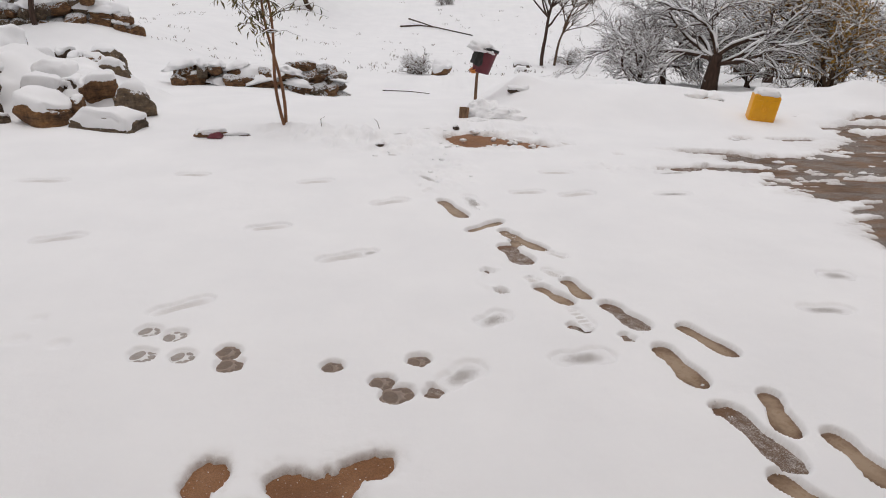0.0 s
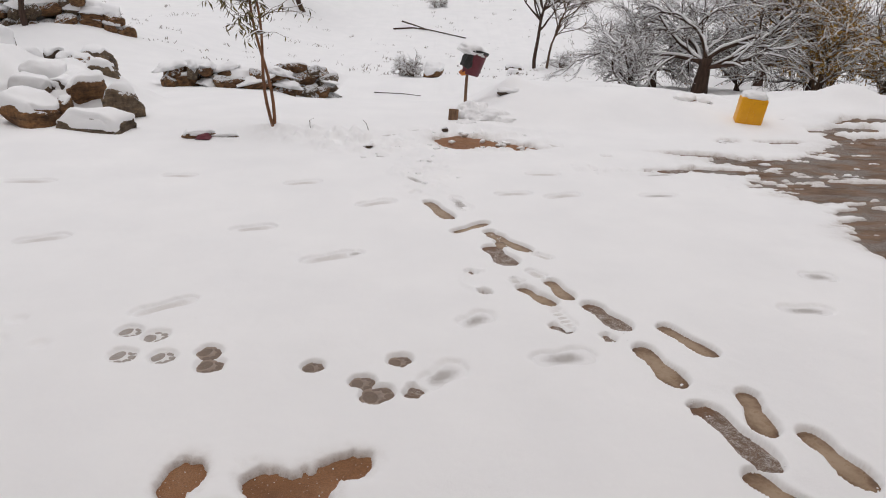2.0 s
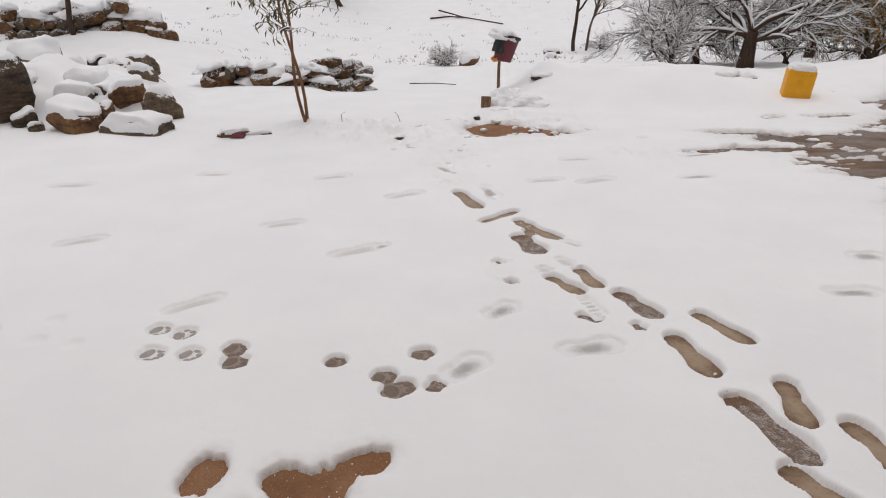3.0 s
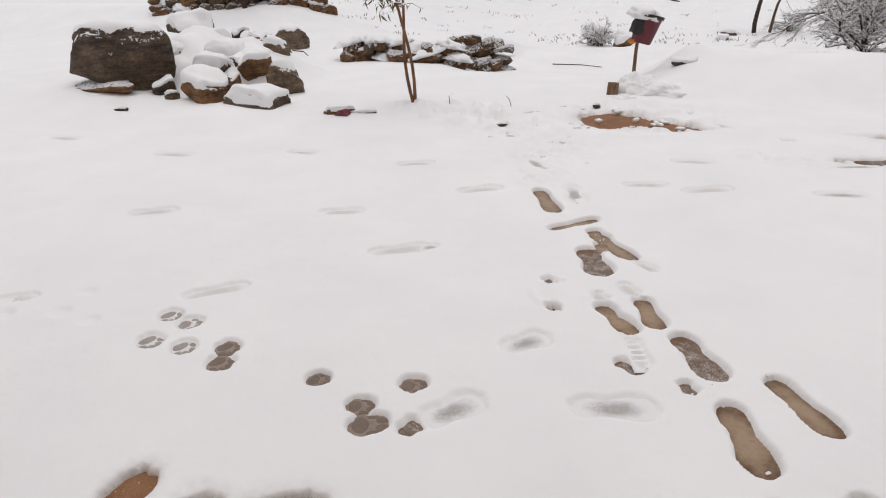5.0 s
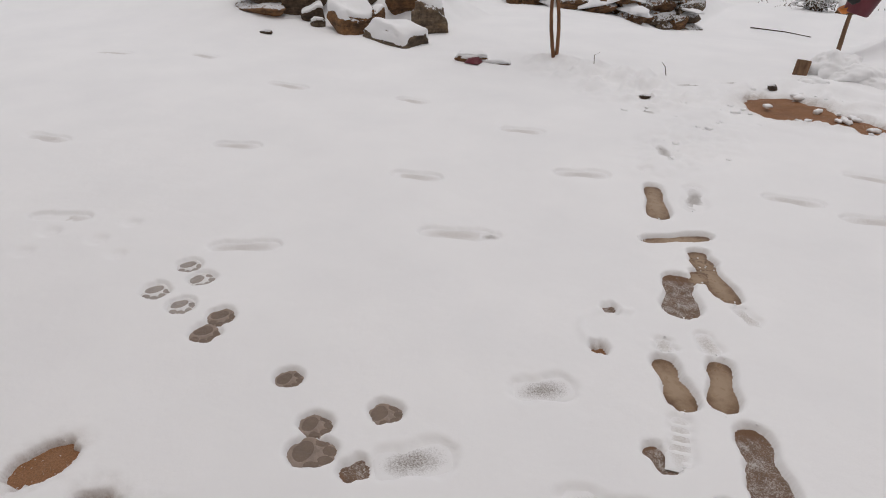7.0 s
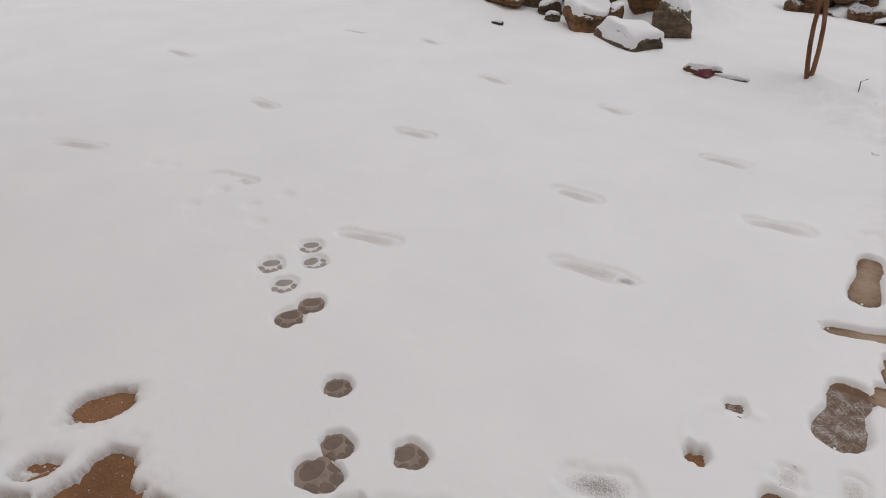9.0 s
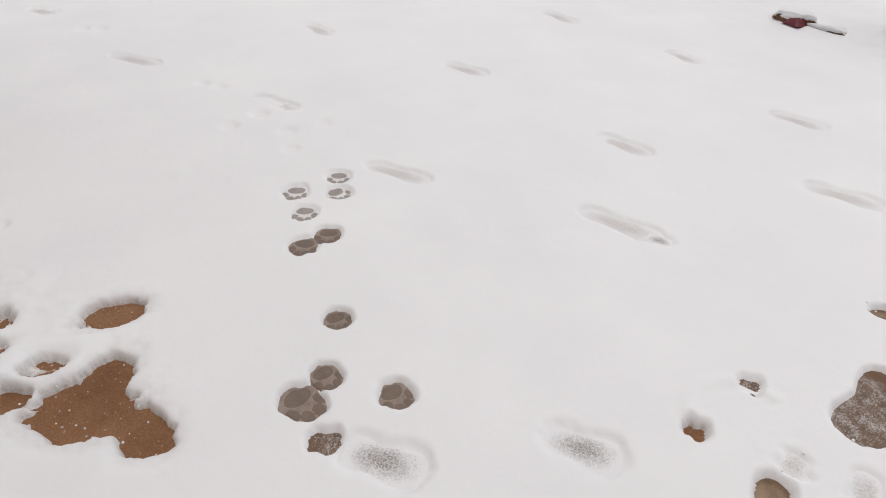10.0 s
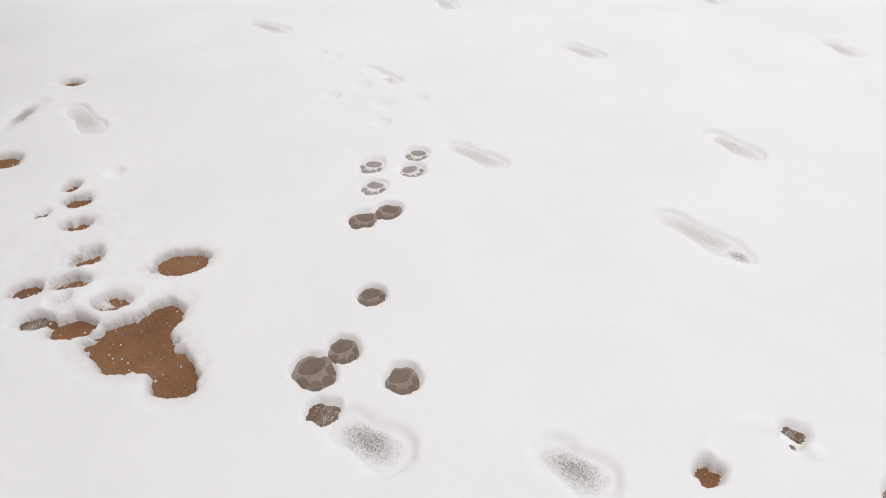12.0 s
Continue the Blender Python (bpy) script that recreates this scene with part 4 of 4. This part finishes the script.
def leaf_mesh(name, paths, rng, levels, per, size, material, hang=0.6, slim=0.2):
    verts, faces = [], []
    for level, path in paths:
        if level not in levels:
            continue
        for _ in range(per):
            p, _r = path[rng.randrange(1, len(path))]
            d = Vector((rng.gauss(0, 1), rng.gauss(0, 1), rng.gauss(0, 0.6) - hang)).normalized()
            s = d.orthogonal().normalized()
            s.rotate(Matrix.Rotation(rng.uniform(0, 6.28), 3, d))
            L = size * rng.uniform(0.6, 1.3)
            n = d.cross(s) * L * 0.10
            i = len(verts)
            q = p + Vector((rng.gauss(0, 0.01), rng.gauss(0, 0.01), 0))
            verts += [q, q + d * L * 0.45 + s * L * slim + n, q + d * L, q + d * L * 0.45 - s * L * slim + n]
            faces += [(i, i + 1, i + 2), (i, i + 2, i + 3)]
    return mesh_from(name, verts, faces, material, False)


def tree(name, base, trunk_dir, length, radius, spec, seed, bark, label, category="tree", leaf=None, snow=0.007, chance=0.85, stems=1):
    rng = random.Random(seed)
    x, y = base
    ob = tagged(new(name), label, category)
    ob.location = (x, y, ground_z(x, y) - 0.05)
    paths = []
    for s in range(stems):
        d = Vector(trunk_dir) + Vector((rng.gauss(0, 0.28), rng.gauss(0, 0.28), 0)) * (stems > 1)
        grow(rng, Vector((rng.gauss(0, 0.05), rng.gauss(0, 0.05), 0)) * (stems > 1), d.normalized(), length * rng.uniform(0.85, 1.1), radius, 0, spec, paths)
    for l, p in paths:
        if l < 2 and (l == 0 or radius > 0.04):
            v, f = tubes([p], 10 if l == 0 else 7)
            part("trunk" if l == 0 else "limb", mesh_from("limb", v, f, bark), ob)
    v, f = tubes([p for l, p in paths if l > (1 if radius > 0.04 else 0)], 3)
    tagged(part("crown", mesh_from("crown", v, f, bark), ob), kind="stuff")
    caps = snow_on(paths, rng, snow, chance)
    if caps and snow:
        v, f = tubes(caps, 4)
        tagged(part("branch_snow", mesh_from("branch_snow", v, f, SNOW), ob, "snow lying along the branches"), kind="stuff")
    if leaf:
        levels, per, size, mat = leaf
        tagged(part("foliage", leaf_mesh("foliage", paths, rng, levels, per, size, mat), ob, "withered yellow-brown leaves"), kind="stuff")
    return ob


ORCHARD = [(9, 2.2, 1.15, 0.0, 0.06, 0.60, 0.26), (10, 0.50, 0.70, 0.03, 0.20, 0.10, 0.44), (8, 0.50, 0.70, 0.04, 0.22, 0.1, 0.55), (4, 0.5, 0.7, 0.03, 0.2, 0.1, 0.85), (0, 0.5, 0.6, 0.03, 0.2, 0.1, 0.5)]
tree("fruit_tree", (4.52, 11.3), (0.06, 0, 1), 0.80, 0.150, ORCHARD, 6, BARK_DARK, "spreading bare fruit tree with snow-laden branches", leaf=((3,), 1, 0.03, LEAF_BROWN), snow=0.010, chance=0.95)
tree("fruit_tree", (3.98, 12.2), (0.05, 0, 1), 0.66, 0.085, ORCHARD, 9, BARK_DARK, "slender bare fruit tree loaded with snow", leaf=((2, 3), 1, 0.04, LEAF_BROWN), snow=0.008, chance=0.85)
tree("fruit_tree", (6.9, 14.2), (0.1, 0, 1), 0.9, 0.11, ORCHARD, 14, BARK_DARK, "bare fruit tree behind, white with snow", snow=0.010, chance=0.92)
SHRUB = [(11, 0.60, 0.60, -0.01, 0.12, 0.08, 0.5), (7, 0.55, 0.65, 0.02, 0.16, 0.1, 0.6), (5, 0.5, 0.65, 0.02, 0.2, 0.1, 0.7), (0, 0.5, 0.6, 0.03, 0.2, 0.1, 0.5)]
tree("leafy_shrub", (6.35, 10.9), (-0.05, 0, 1), 1.3, 0.032, SHRUB, 19, TWIG_TAN, "dense brown shrub with withered yellow leaves and snow", "shrub", ((2, 3), 2, 0.065, LEAF_YELLOW), 0.009, 0.8, 4)
tree("leafy_shrub", (7.5, 11.0), (0.05, 0, 1), 1.5, 0.035, SHRUB, 24, TWIG_TAN, "tall brown shrub with withered yellow leaves and snow", "shrub", ((2, 3), 2, 0.065, LEAF_YELLOW), 0.009, 0.8, 4)
tree("leafy_shrub", (6.9, 12.0), (0.0, 0, 1), 1.8, 0.045, SHRUB, 29, BARK_DARK, "dark shrub with yellow leaves loaded with snow", "shrub", ((2, 3), 1, 0.055, LEAF_YELLOW), 0.009, 0.7, 3)
tree("leafy_shrub", (8.6, 10.6), (0.0, 0, 1), 1.4, 0.035, SHRUB, 31, TWIG_TAN, "brown shrub with withered leaves at the yard's edge", "shrub", ((2, 3), 2, 0.065, LEAF_YELLOW), 0.009, 0.8, 4)
tree("bare_shrub", (3.25, 11.0), (-0.1, 0, 1), 0.75, 0.02, SHRUB, 34, BARK_DARK, "low dark shrub at the foot of the trees", "shrub", None, 0.007, 0.7, 5)
tree("bare_shrub", (5.45, 12.0), (0.1, 0, 1), 0.8, 0.02, SHRUB, 36, BARK_DARK, "low dark shrub between the trees", "shrub", None, 0.007, 0.7, 4)
YOUNG = [(13, 0.6, 0.85, -0.02, 0.08, 0.45, 0.55), (7, 0.6, 0.6, 0.0, 0.13, 0.2, 0.5), (5, 0.5, 0.6, 0.0, 0.16, 0.1, 0.55), (0, 0.5, 0.5, 0, 0.15, 0.1, 0.5)]
tree("young_tree", (2.80, 20.2), (-0.03, 0, 1), 1.9, 0.060, YOUNG, 40, BARK_DARK, "small bare dark tree on the snowy slope", snow=0.006, chance=0.5)
tree("young_tree", (3.15, 20.0), (0.22, 0, 1), 2.0, 0.040, YOUNG, 46, TWIG_TAN, "thin bare sapling beside a dark tree", snow=0.005, chance=0.4)
tree("young_tree", (-6.5, 31.0), (-0.45, 0, 1), 2.6, 0.12, YOUNG, 52, BARK_DARK, "dark leaning bare tree on the slope", snow=0.010, chance=0.5)
tree("young_tree", (-8.4, 13.4), (0.0, 0, 1), 2.6, 0.06, YOUNG, 58, BARK_DARK, "straight dark trunk before the terrace wall", snow=0.010, chance=0.5)
BUSH = [(7, 0.7, 0.7, 0.02, 0.15, 0.1, 0.6), (6, 0.6, 0.7, 0.03, 0.2, 0.1, 0.6), (0, 0.5, 0.6, 0.04, 0.2, 0.1, 0.5)]
for bx, by, bl, bs in ((-0.66, 14.0, 0.34, 61), (-0.86, 14.2, 0.28, 62), (-0.5, 36.0, 0.42, 64), (-0.2, 36.2, 0.36, 65), (7.6, 37.0, 0.6, 67), (3.7, 20.6, 0.4, 70), (7.5, 26.0, 0.8, 76), (10.0, 24.0, 0.9, 79)):
    tree("low_bush", (bx, by), (0, 0, 1), bl, 0.014, BUSH, bs, TWIG_TAN, "low dry bush bowed down by snow", "bush", None, 0.005, 0.7, 9)
for bx, by, bs in ((9.5, 16.0, 82), (12.5, 20.0, 85), (8.5, 19.5, 88)):
    tree("fruit_tree", (bx, by), (0.05, 0, 1), 1.0, 0.12, ORCHARD[:4], bs, BARK_DARK, "distant bare tree white with snow", snow=0.012)


# ---------------------------------------------------------------- two-stemmed sapling in the yard
def sapling():
    rng = random.Random(5)
    ob = tagged(new("sapling"), "young two-stemmed sapling with drooping olive leaves", "sapling")
    x, y = -1.55, 5.95
    ob.location = (x, y, ground_z(x, y) + 0.02)
    twigs = []
    for k, sgn in enumerate((1, -1)):
        path = []
        for i in range(15):
            h = i / 14
            sway = 0.030 * math.sin(h * 8.0) * sgn
            path.append((Vector((sway - 0.16 * h, 0.015 * sgn * math.cos(h * 5), 1.75 * h)), 0.017 * (1 - 0.55 * h)))
        v, f = tubes([path], 8)
        part("stem", mesh_from("stem", v, f, BARK_TAN), ob)
        for i in range(7, 15):
            for _ in range(3):
                p, r = path[i]
                a = rng.uniform(0, 6.28)
                grow(rng, p, Vector((math.cos(a), math.sin(a), rng.uniform(0.2, 0.8))).normalized(), rng.uniform(0.2, 0.5), r * 0.4, 1, [None, (3, 0.6, 0.6, 0.03, 0.12, 0.15, 0.6), (0, 0.5, 0.5, 0.08, 0.1, 0.1, 0.5)], twigs)
    v, f = tubes([p for _, p in twigs], 5)
    tagged(part("crown", mesh_from("crown", v, f, TWIG_TAN), ob), kind="stuff")
    part("foliage", leaf_mesh("foliage", twigs, rng, (1, 2), 2, 0.085, LEAF_OLIVE, 1.6, 0.11), ob, "hanging narrow olive-brown leaves")
    v, f = tubes(snow_on([(1, p) for _, p in twigs], rng, 0.003, 0.15), 5)
    part("branch_snow", mesh_from("branch_snow", v, f, SNOW), ob)


sapling()


# ---------------------------------------------------------------- jerrycan
def rounded_box(sx, sy, sz, bevel, seg=3):
    bm = bmesh.new()
    bmesh.ops.create_cube(bm, size=1.0)
    bmesh.ops.scale(bm, vec=(sx, sy, sz), verts=bm.verts)
    bmesh.ops.translate(bm, vec=(0, 0, sz / 2), verts=bm.verts)
    bmesh.ops.bevel(bm, geom=bm.edges[:], offset=bevel, segments=seg, profile=0.5, affect="EDGES")
    return bm


def jerrycan():
    ob = tagged(new("jerrycan"), "yellow plastic jerrycan standing tilted in snow, snow on top", "jerrycan")
    x, y = 3.42, 6.98
    ob.matrix_world = pose(x, y, ground_z(x, y) - 0.035, 3, 5, -14) @ Matrix.Diagonal((0.78, 0.78, 0.84, 1))
    bm = rounded_box(0.35, 0.26, 0.37, 0.03, 4)
    part("body", bm_mesh("body", bm, CAN_YELLOW), ob)
    for sx in (-1, 1):
        rib = rounded_box(0.10, 0.012, 0.24, 0.005, 2)
        part("rib", bm_mesh("rib", rib, CAN_YELLOW), ob, at=pose(sx * 0.095, -0.131, 0.06))
    boss = bmesh.new()
    bmesh.ops.create_uvsphere(boss, u_segments=12, v_segments=8, radius=0.022)
    bmesh.ops.scale(boss, vec=(0.7, 0.5, 1.3), verts=boss.verts)
    part("emblem", bm_mesh("emblem", boss, CAN_YELLOW), ob, "moulded oval boss on the can's face", at=pose(0.0, -0.131, 0.19))
    hv, hf = tubes([[(Vector((-0.11, 0, 0.36)), 0.014), (Vector((-0.10, 0, 0.40)), 0.015), (Vector((0, 0, 0.415)), 0.015), (Vector((0.10, 0, 0.40)), 0.015), (Vector((0.11, 0, 0.36)), 0.014)]], 8)
    part("handle", mesh_from("handle", hv, hf, CAN_YELLOW), ob)
    cap = bmesh.new()
    bmesh.ops.create_icosphere(cap, subdivisions=4, radius=1.0)
    for v in cap.verts:
        k = 1 + 0.13 * noise.fractal(v.co * 2.3, 1, 2, 3)
        ex = lambda q: math.copysign(abs(q) ** 0.6, q)
        v.co = Vector((ex(v.co.x) * 0.172 * k, ex(v.co.y) * 0.128 * k, v.co.z * (0.085 * k if v.co.z > 0 else 0.02) + 0.365))
    part("snow_cap", bm_mesh("snow_cap", cap, SNOW), ob, "cushion of snow on the can")


jerrycan()


# ---------------------------------------------------------------- bucket on a stake
def lathe(profile, sides, wobble=0.0):
    verts, faces = [], []
    for i, (r, z) in enumerate(profile):
        for k in range(sides):
            a = 2 * math.pi * k / sides
            rr = r * (1 + wobble * math.sin(3 * a + i))
            verts.append((rr * math.cos(a), rr * math.sin(a), z))
    for i in range(len(profile) - 1):
        for k in range(sides):
            a, b = i * sides + k, i * sides + (k + 1) % sides
            faces.append((a, b, b + sides, a + sides))
    return verts, faces


def stake_and_bucket():
    x, y = 0.30, 7.55
    z0 = ground_z(x, y)
    stake = tagged(new("wooden_stake"), "short weathered wooden stake standing in snow", "stake")
    stake.matrix_world = pose(x, y, z0 - 0.1, 0, 3, 0)
    v, f = tubes([[(Vector((0.004 * math.sin(i), 0.003 * math.cos(2 * i), 0.09 * i)), 0.021 - 0.0008 * i) for i in range(7)]], 9)
    part("shaft", mesh_from("shaft", v, f, WOOD), stake)
    bucket = tagged(new("bucket"), "maroon plastic bucket tipped over a stake, snow on top", "bucket")
    bucket.matrix_world = pose(x + 0.055, y, z0 + 0.385, -6, 14, 8)
    outer = [(0.001, 0.0), (0.085, 0.0), (0.098, 0.008), (0.118, 0.13), (0.138, 0.26), (0.146, 0.262), (0.146, 0.275), (0.134, 0.275), (0.112, 0.13), (0.090, 0.015), (0.001, 0.012)]
    v, f = lathe(outer, 32, 0.012)
    part("shell", mesh_from("shell", v, f, MAROON), bucket)
    rv, rf = lathe([(0.143, 0.255), (0.150, 0.257), (0.153, 0.28), (0.148, 0.286), (0.140, 0.28)], 32, 0.015)
    part("rim", mesh_from("rim", rv, rf, BLACK_RUBBER), bucket, "black rubber rim")
    hv, hf = tubes([[(Vector((0.15 * math.cos(a), 0.05 * math.sin(a), 0.255 + 0.06 * math.sin(a))), 0.006) for a in np.linspace(0, math.pi, 12)]], 6)
    part("handle", mesh_from("handle", hv, hf, BLACK_RUBBER), bucket)
    fl = rock_bm(611, (0.13, 0.16, 0.22), 4, 0.25)
    part("flap", bm_mesh("flap", fl, BLACK_RUBBER), bucket, "black rubber flap hanging over the side", at=pose(-0.105, -0.06, 0.06, 0, 12, 10))
    collar = tagged(new("orange_collar"), "orange plastic collar on the stake under the bucket", "collar")
    collar.matrix_world = pose(x - 0.005, y - 0.01, z0 + 0.39, 8, -20, 0)
    v, f = lathe([(0.022, 0.0), (0.045, 0.01), (0.062, 0.05), (0.058, 0.055), (0.03, 0.03)], 20, 0.05)
    part("ring", mesh_from("ring", v, f, ORANGE), collar)
    cap = bmesh.new()
    bmesh.ops.create_icosphere(cap, subdivisions=4, radius=1.0)
    for q in cap.verts:
        k = 1 + 0.28 * noise.fractal(q.co * 2.1 + Vector((3, 1, 7)), 1, 2, 3)
        q.co = Vector((q.co.x * 0.165 * k, q.co.y * 0.14 * k, q.co.z * (0.09 if q.co.z > 0 else 0.045) * k))
    cap_ob = part("snow_cap", bm_mesh("snow_cap", cap, SNOW), bucket, "lumpy snow on the bucket")
    cap_ob.matrix_parent_inverse = bucket.matrix_basis.inverted()
    cap_ob.matrix_basis = pose(x + 0.06, y, z0 + 0.655, 0, 12, 0)


stake_and_bucket()


def plank(name, label, at, size, material):
    ob = tagged(new(name), label, "board")
    ob.matrix_world = at
    bm = rounded_box(*size, 0.006, 2)
    bmesh.ops.subdivide_edges(bm, edges=bm.edges[:], cuts=1, use_grid_fill=True)
    for v in bm.verts:
        v.co += Vector((0.004 * noise.noise(v.co * 9), 0, 0.004 * noise.noise(v.co * 7 + Vector((5, 5, 5)))))
    part("board", bm_mesh("board", bm, material), ob)
    return ob


plank("wooden_board", "short brown wooden board leaning in the snow mound", pose(0.16, 6.75, ground_z(0.16, 6.75) - 0.08, -10, 5, 10), (0.105, 0.025, 0.20), WOOD)
plank("wooden_block", "brown wooden block far up the slope", pose(-5.6, 42, ground_z(-5.6, 42) - 0.05, 0, 4, 20), (1.3, 0.6, 0.6), WOOD)


# flat stone with a maroon rag in the snow
def rag_and_stone():
    rock(-2.14, 5.58, (0.30, 0.16, 0.085), 12, 141, STONE_BROWN, "flat brown stone showing along its edge under snow", sink=0.02, thick=0.035, low=0.25)
    rock(-1.93, 5.64, (0.26, 0.10, 0.05), 18, 144, STONE_DARK, "thin dark stone edge under snow", sink=0.015, thick=0.03, low=0.1)
    ob = tagged(new("rag"), "crumpled maroon cloth rag on a stone in snow", "rag")
    ob.location = (-2.08, 5.545, ground_z(-2.08, 5.545) + 0.022)
    n, verts, faces = 12, [], []
    for lay in (0, 1):
        for i in range(n + 1):
            for j in range(n + 1):
                u, v = i / n - 0.5, j / n - 0.5
                hgt = 0.085 * (1 - (2 * u) ** 2) * (1 - (2 * v) ** 2) * (0.7 + 0.5 * float(fbm(u, v, 6, 3, 81)))
                verts.append((u * 0.13, v * 0.12, max(hgt, 0) - 0.006 * lay))
    for lay in (0, 1):
        for i in range(n):
            for j in range(n):
                a = lay * (n + 1) ** 2 + i * (n + 1) + j
                q = (a, a + n + 1, a + n + 2, a + 1)
                faces.append(q if lay == 0 else q[::-1])
    part("cloth", mesh_from("cloth", verts, faces, MAROON), ob)


rag_and_stone()


# ---------------------------------------------------------------- sticks, stalks and tufts
def stick(label, pts, radius, material, name="stick"):
    ob = tagged(new(name), label, "stick")
    path = [(Vector((px, py, ground_z(px, py) + h)), radius * (1 - 0.4 * i / max(1, len(pts) - 1))) for i, (px, py, h) in enumerate(pts)]
    v, f = tubes([path], 6)
    part("shaft", mesh_from("shaft", v, f, material), ob)


stick("long dark branch lying on the hillside snow", [(-2.3, 30.0, 0.05), (-1.4, 29.8, 0.09), (-0.7, 29.7, 0.05), (0.9, 28.6, 0.03)], 0.04, BARK_DARK, "fallen_branch")
stick("dark forked branch lying on snow", [(-2.0, 31.4, 0.16), (-1.4, 30.4, 0.12), (-0.75, 29.7, 0.05)], 0.04, BARK_DARK, "fallen_branch")
stick("thin upright dark stake on the hillside", [(-1.6, 38.0, -0.1), (-1.62, 38.0, 0.9), (-1.61, 38.0, 1.6)], 0.025, BARK_DARK, "stake")
stick("thin dry stalk standing in snow", [(-1.20, 5.95, -0.02), (-1.21, 5.95, 0.12), (-1.17, 5.95, 0.145)], 0.0035, TWIG_TAN, "dry_stalk")
stick("thin dry stalk leaning in snow", [(-0.66, 6.10, -0.02), (-0.69, 6.12, 0.07), (-0.72, 6.12, 0.10)], 0.0035, TWIG_TAN, "dry_stalk")
stick("thin dry twig lying on snow", [(-5.0, 9.6, 0.03), (-4.75, 9.5, 0.05), (-4.62, 9.4, 0.02)], 0.010, BARK_DARK)
stick("thin twig lying on snow", [(-1.2, 11.6, 0.02), (-0.7, 11.4, 0.04), (-0.35, 11.3, 0.02)], 0.010, BARK_DARK)


def tufts():
    """Dry weeds and clods poking through the snow of the slope."""
    rng = random.Random(77)
    paths = []
    for _ in range(520):
        y = 14.5 + 31 * rng.random() ** 1.3
        x = rng.uniform(-0.75, 0.72) * y + 0.4
        if -4.5 < x < -1.4 and y < 12:
            continue
        z = ground_z(x, y)
        for _k in range(rng.randrange(3, 8)):
            a, h = rng.uniform(0, 6.28), rng.uniform(0.02, 0.07) * (1 + y / 40)
            q = Vector((x + rng.gauss(0, 0.09), y + rng.gauss(0, 0.16), z - 0.02))
            lean = Vector((math.cos(a) * 0.7, math.sin(a) * 0.7, 0.9)) * h
            paths.append([(q, 0.008), (q + lean * 0.6, 0.006), (q + lean, 0.003)])
    v, f = tubes(paths, 4)
    tagged(new("dry_weeds", mesh_from("dry_weeds", v, f, TWIG_TAN)), "dry brown weeds poking through the hillside snow", "weeds", kind="stuff")


tufts()


def crumbs():
    """Loose crumbs of snow and ice round the bare patches and prints."""
    rng = random.Random(91)
    bm = bmesh.new()
    for _ in range(90):
        cx, cy, rx, ry, ang, _a = THAW_NEAR[rng.randrange(len(THAW_NEAR))]
        a, k = rng.uniform(0, 6.28), rng.uniform(0.5, 1.35)
        u, v = rx * k * math.cos(a), ry * k * math.sin(a)
        c, s = math.cos(radians(ang)), math.sin(radians(ang))
        x, y = cx + u * c - v * s, cy + u * s + v * c
        r = rng.uniform(0.0010, 0.0036)
        z = ground_z(x, y) - (SOIL_DEEP if k < 0.9 else 0.010) + r * 0.4
        bmesh.ops.create_icosphere(bm, subdivisions=1, radius=r, matrix=Matrix.Translation((x, y, z)) @ Matrix.Diagonal((rng.uniform(0.8, 1.5), rng.uniform(0.8, 1.5), 0.8, 1)))
    for cx, cy, ang, length, width, kind in TRAIL + TRAIL_NEAR:
        for _ in range(4):
            u = rng.choice((-1, 1)) * length * rng.uniform(0.42, 0.60)
            v = rng.gauss(0, width * 0.28)
            c, s = math.cos(radians(ang)), math.sin(radians(ang))
            x, y = cx + u * c - v * s, cy + u * s + v * c
            r = rng.uniform(0.0015, 0.0045)
            z = ground_z(x, y) - (0.011 if abs(u) < length * 0.48 else 0.001)
            bmesh.ops.create_icosphere(bm, subdivisions=1, radius=r, matrix=Matrix.Translation((x, y, z)) @ Matrix.Diagonal((rng.uniform(0.8, 1.7), rng.uniform(0.8, 1.5), 0.8, 1)))
    tagged(new("snow_crumbs", bm_mesh("snow_crumbs", bm, SNOW)), "loose crumbs of wet snow on bare earth", "snow", kind="stuff")


crumbs()


def mud_clods():
    """Clumps of trodden snow left on the muddy corner of the yard."""
    rng = random.Random(93)
    bm = bmesh.new()
    for _ in range(70):
        x, y = rng.uniform(2.3, 5.6), rng.uniform(3.6, 6.6)
        if y < 4.4 and x < 3.0:
            continue
        r = rng.uniform(0.008, 0.035)
        tmp = bmesh.ops.create_icosphere(bm, subdivisions=2, radius=r, matrix=Matrix.Translation((x, y, ground_z(x, y) - SOIL_DEEP + r * 0.1)) @ Euler((0, 0, rng.uniform(-0.5, 0.5))).to_matrix().to_4x4() @ Matrix.Diagonal((rng.uniform(1.2, 3.2), 1.0, 0.45, 1)))
        for v in tmp["verts"]:
            v.co += Vector((1, 1, 0.5)) * 0.3 * r * noise.noise(v.co * 40)
    tagged(new("snow_clods", bm_mesh("snow_clods", bm, SNOW)), "trodden clods of snow lying on wet mud", "snow", kind="stuff")


mud_clods()
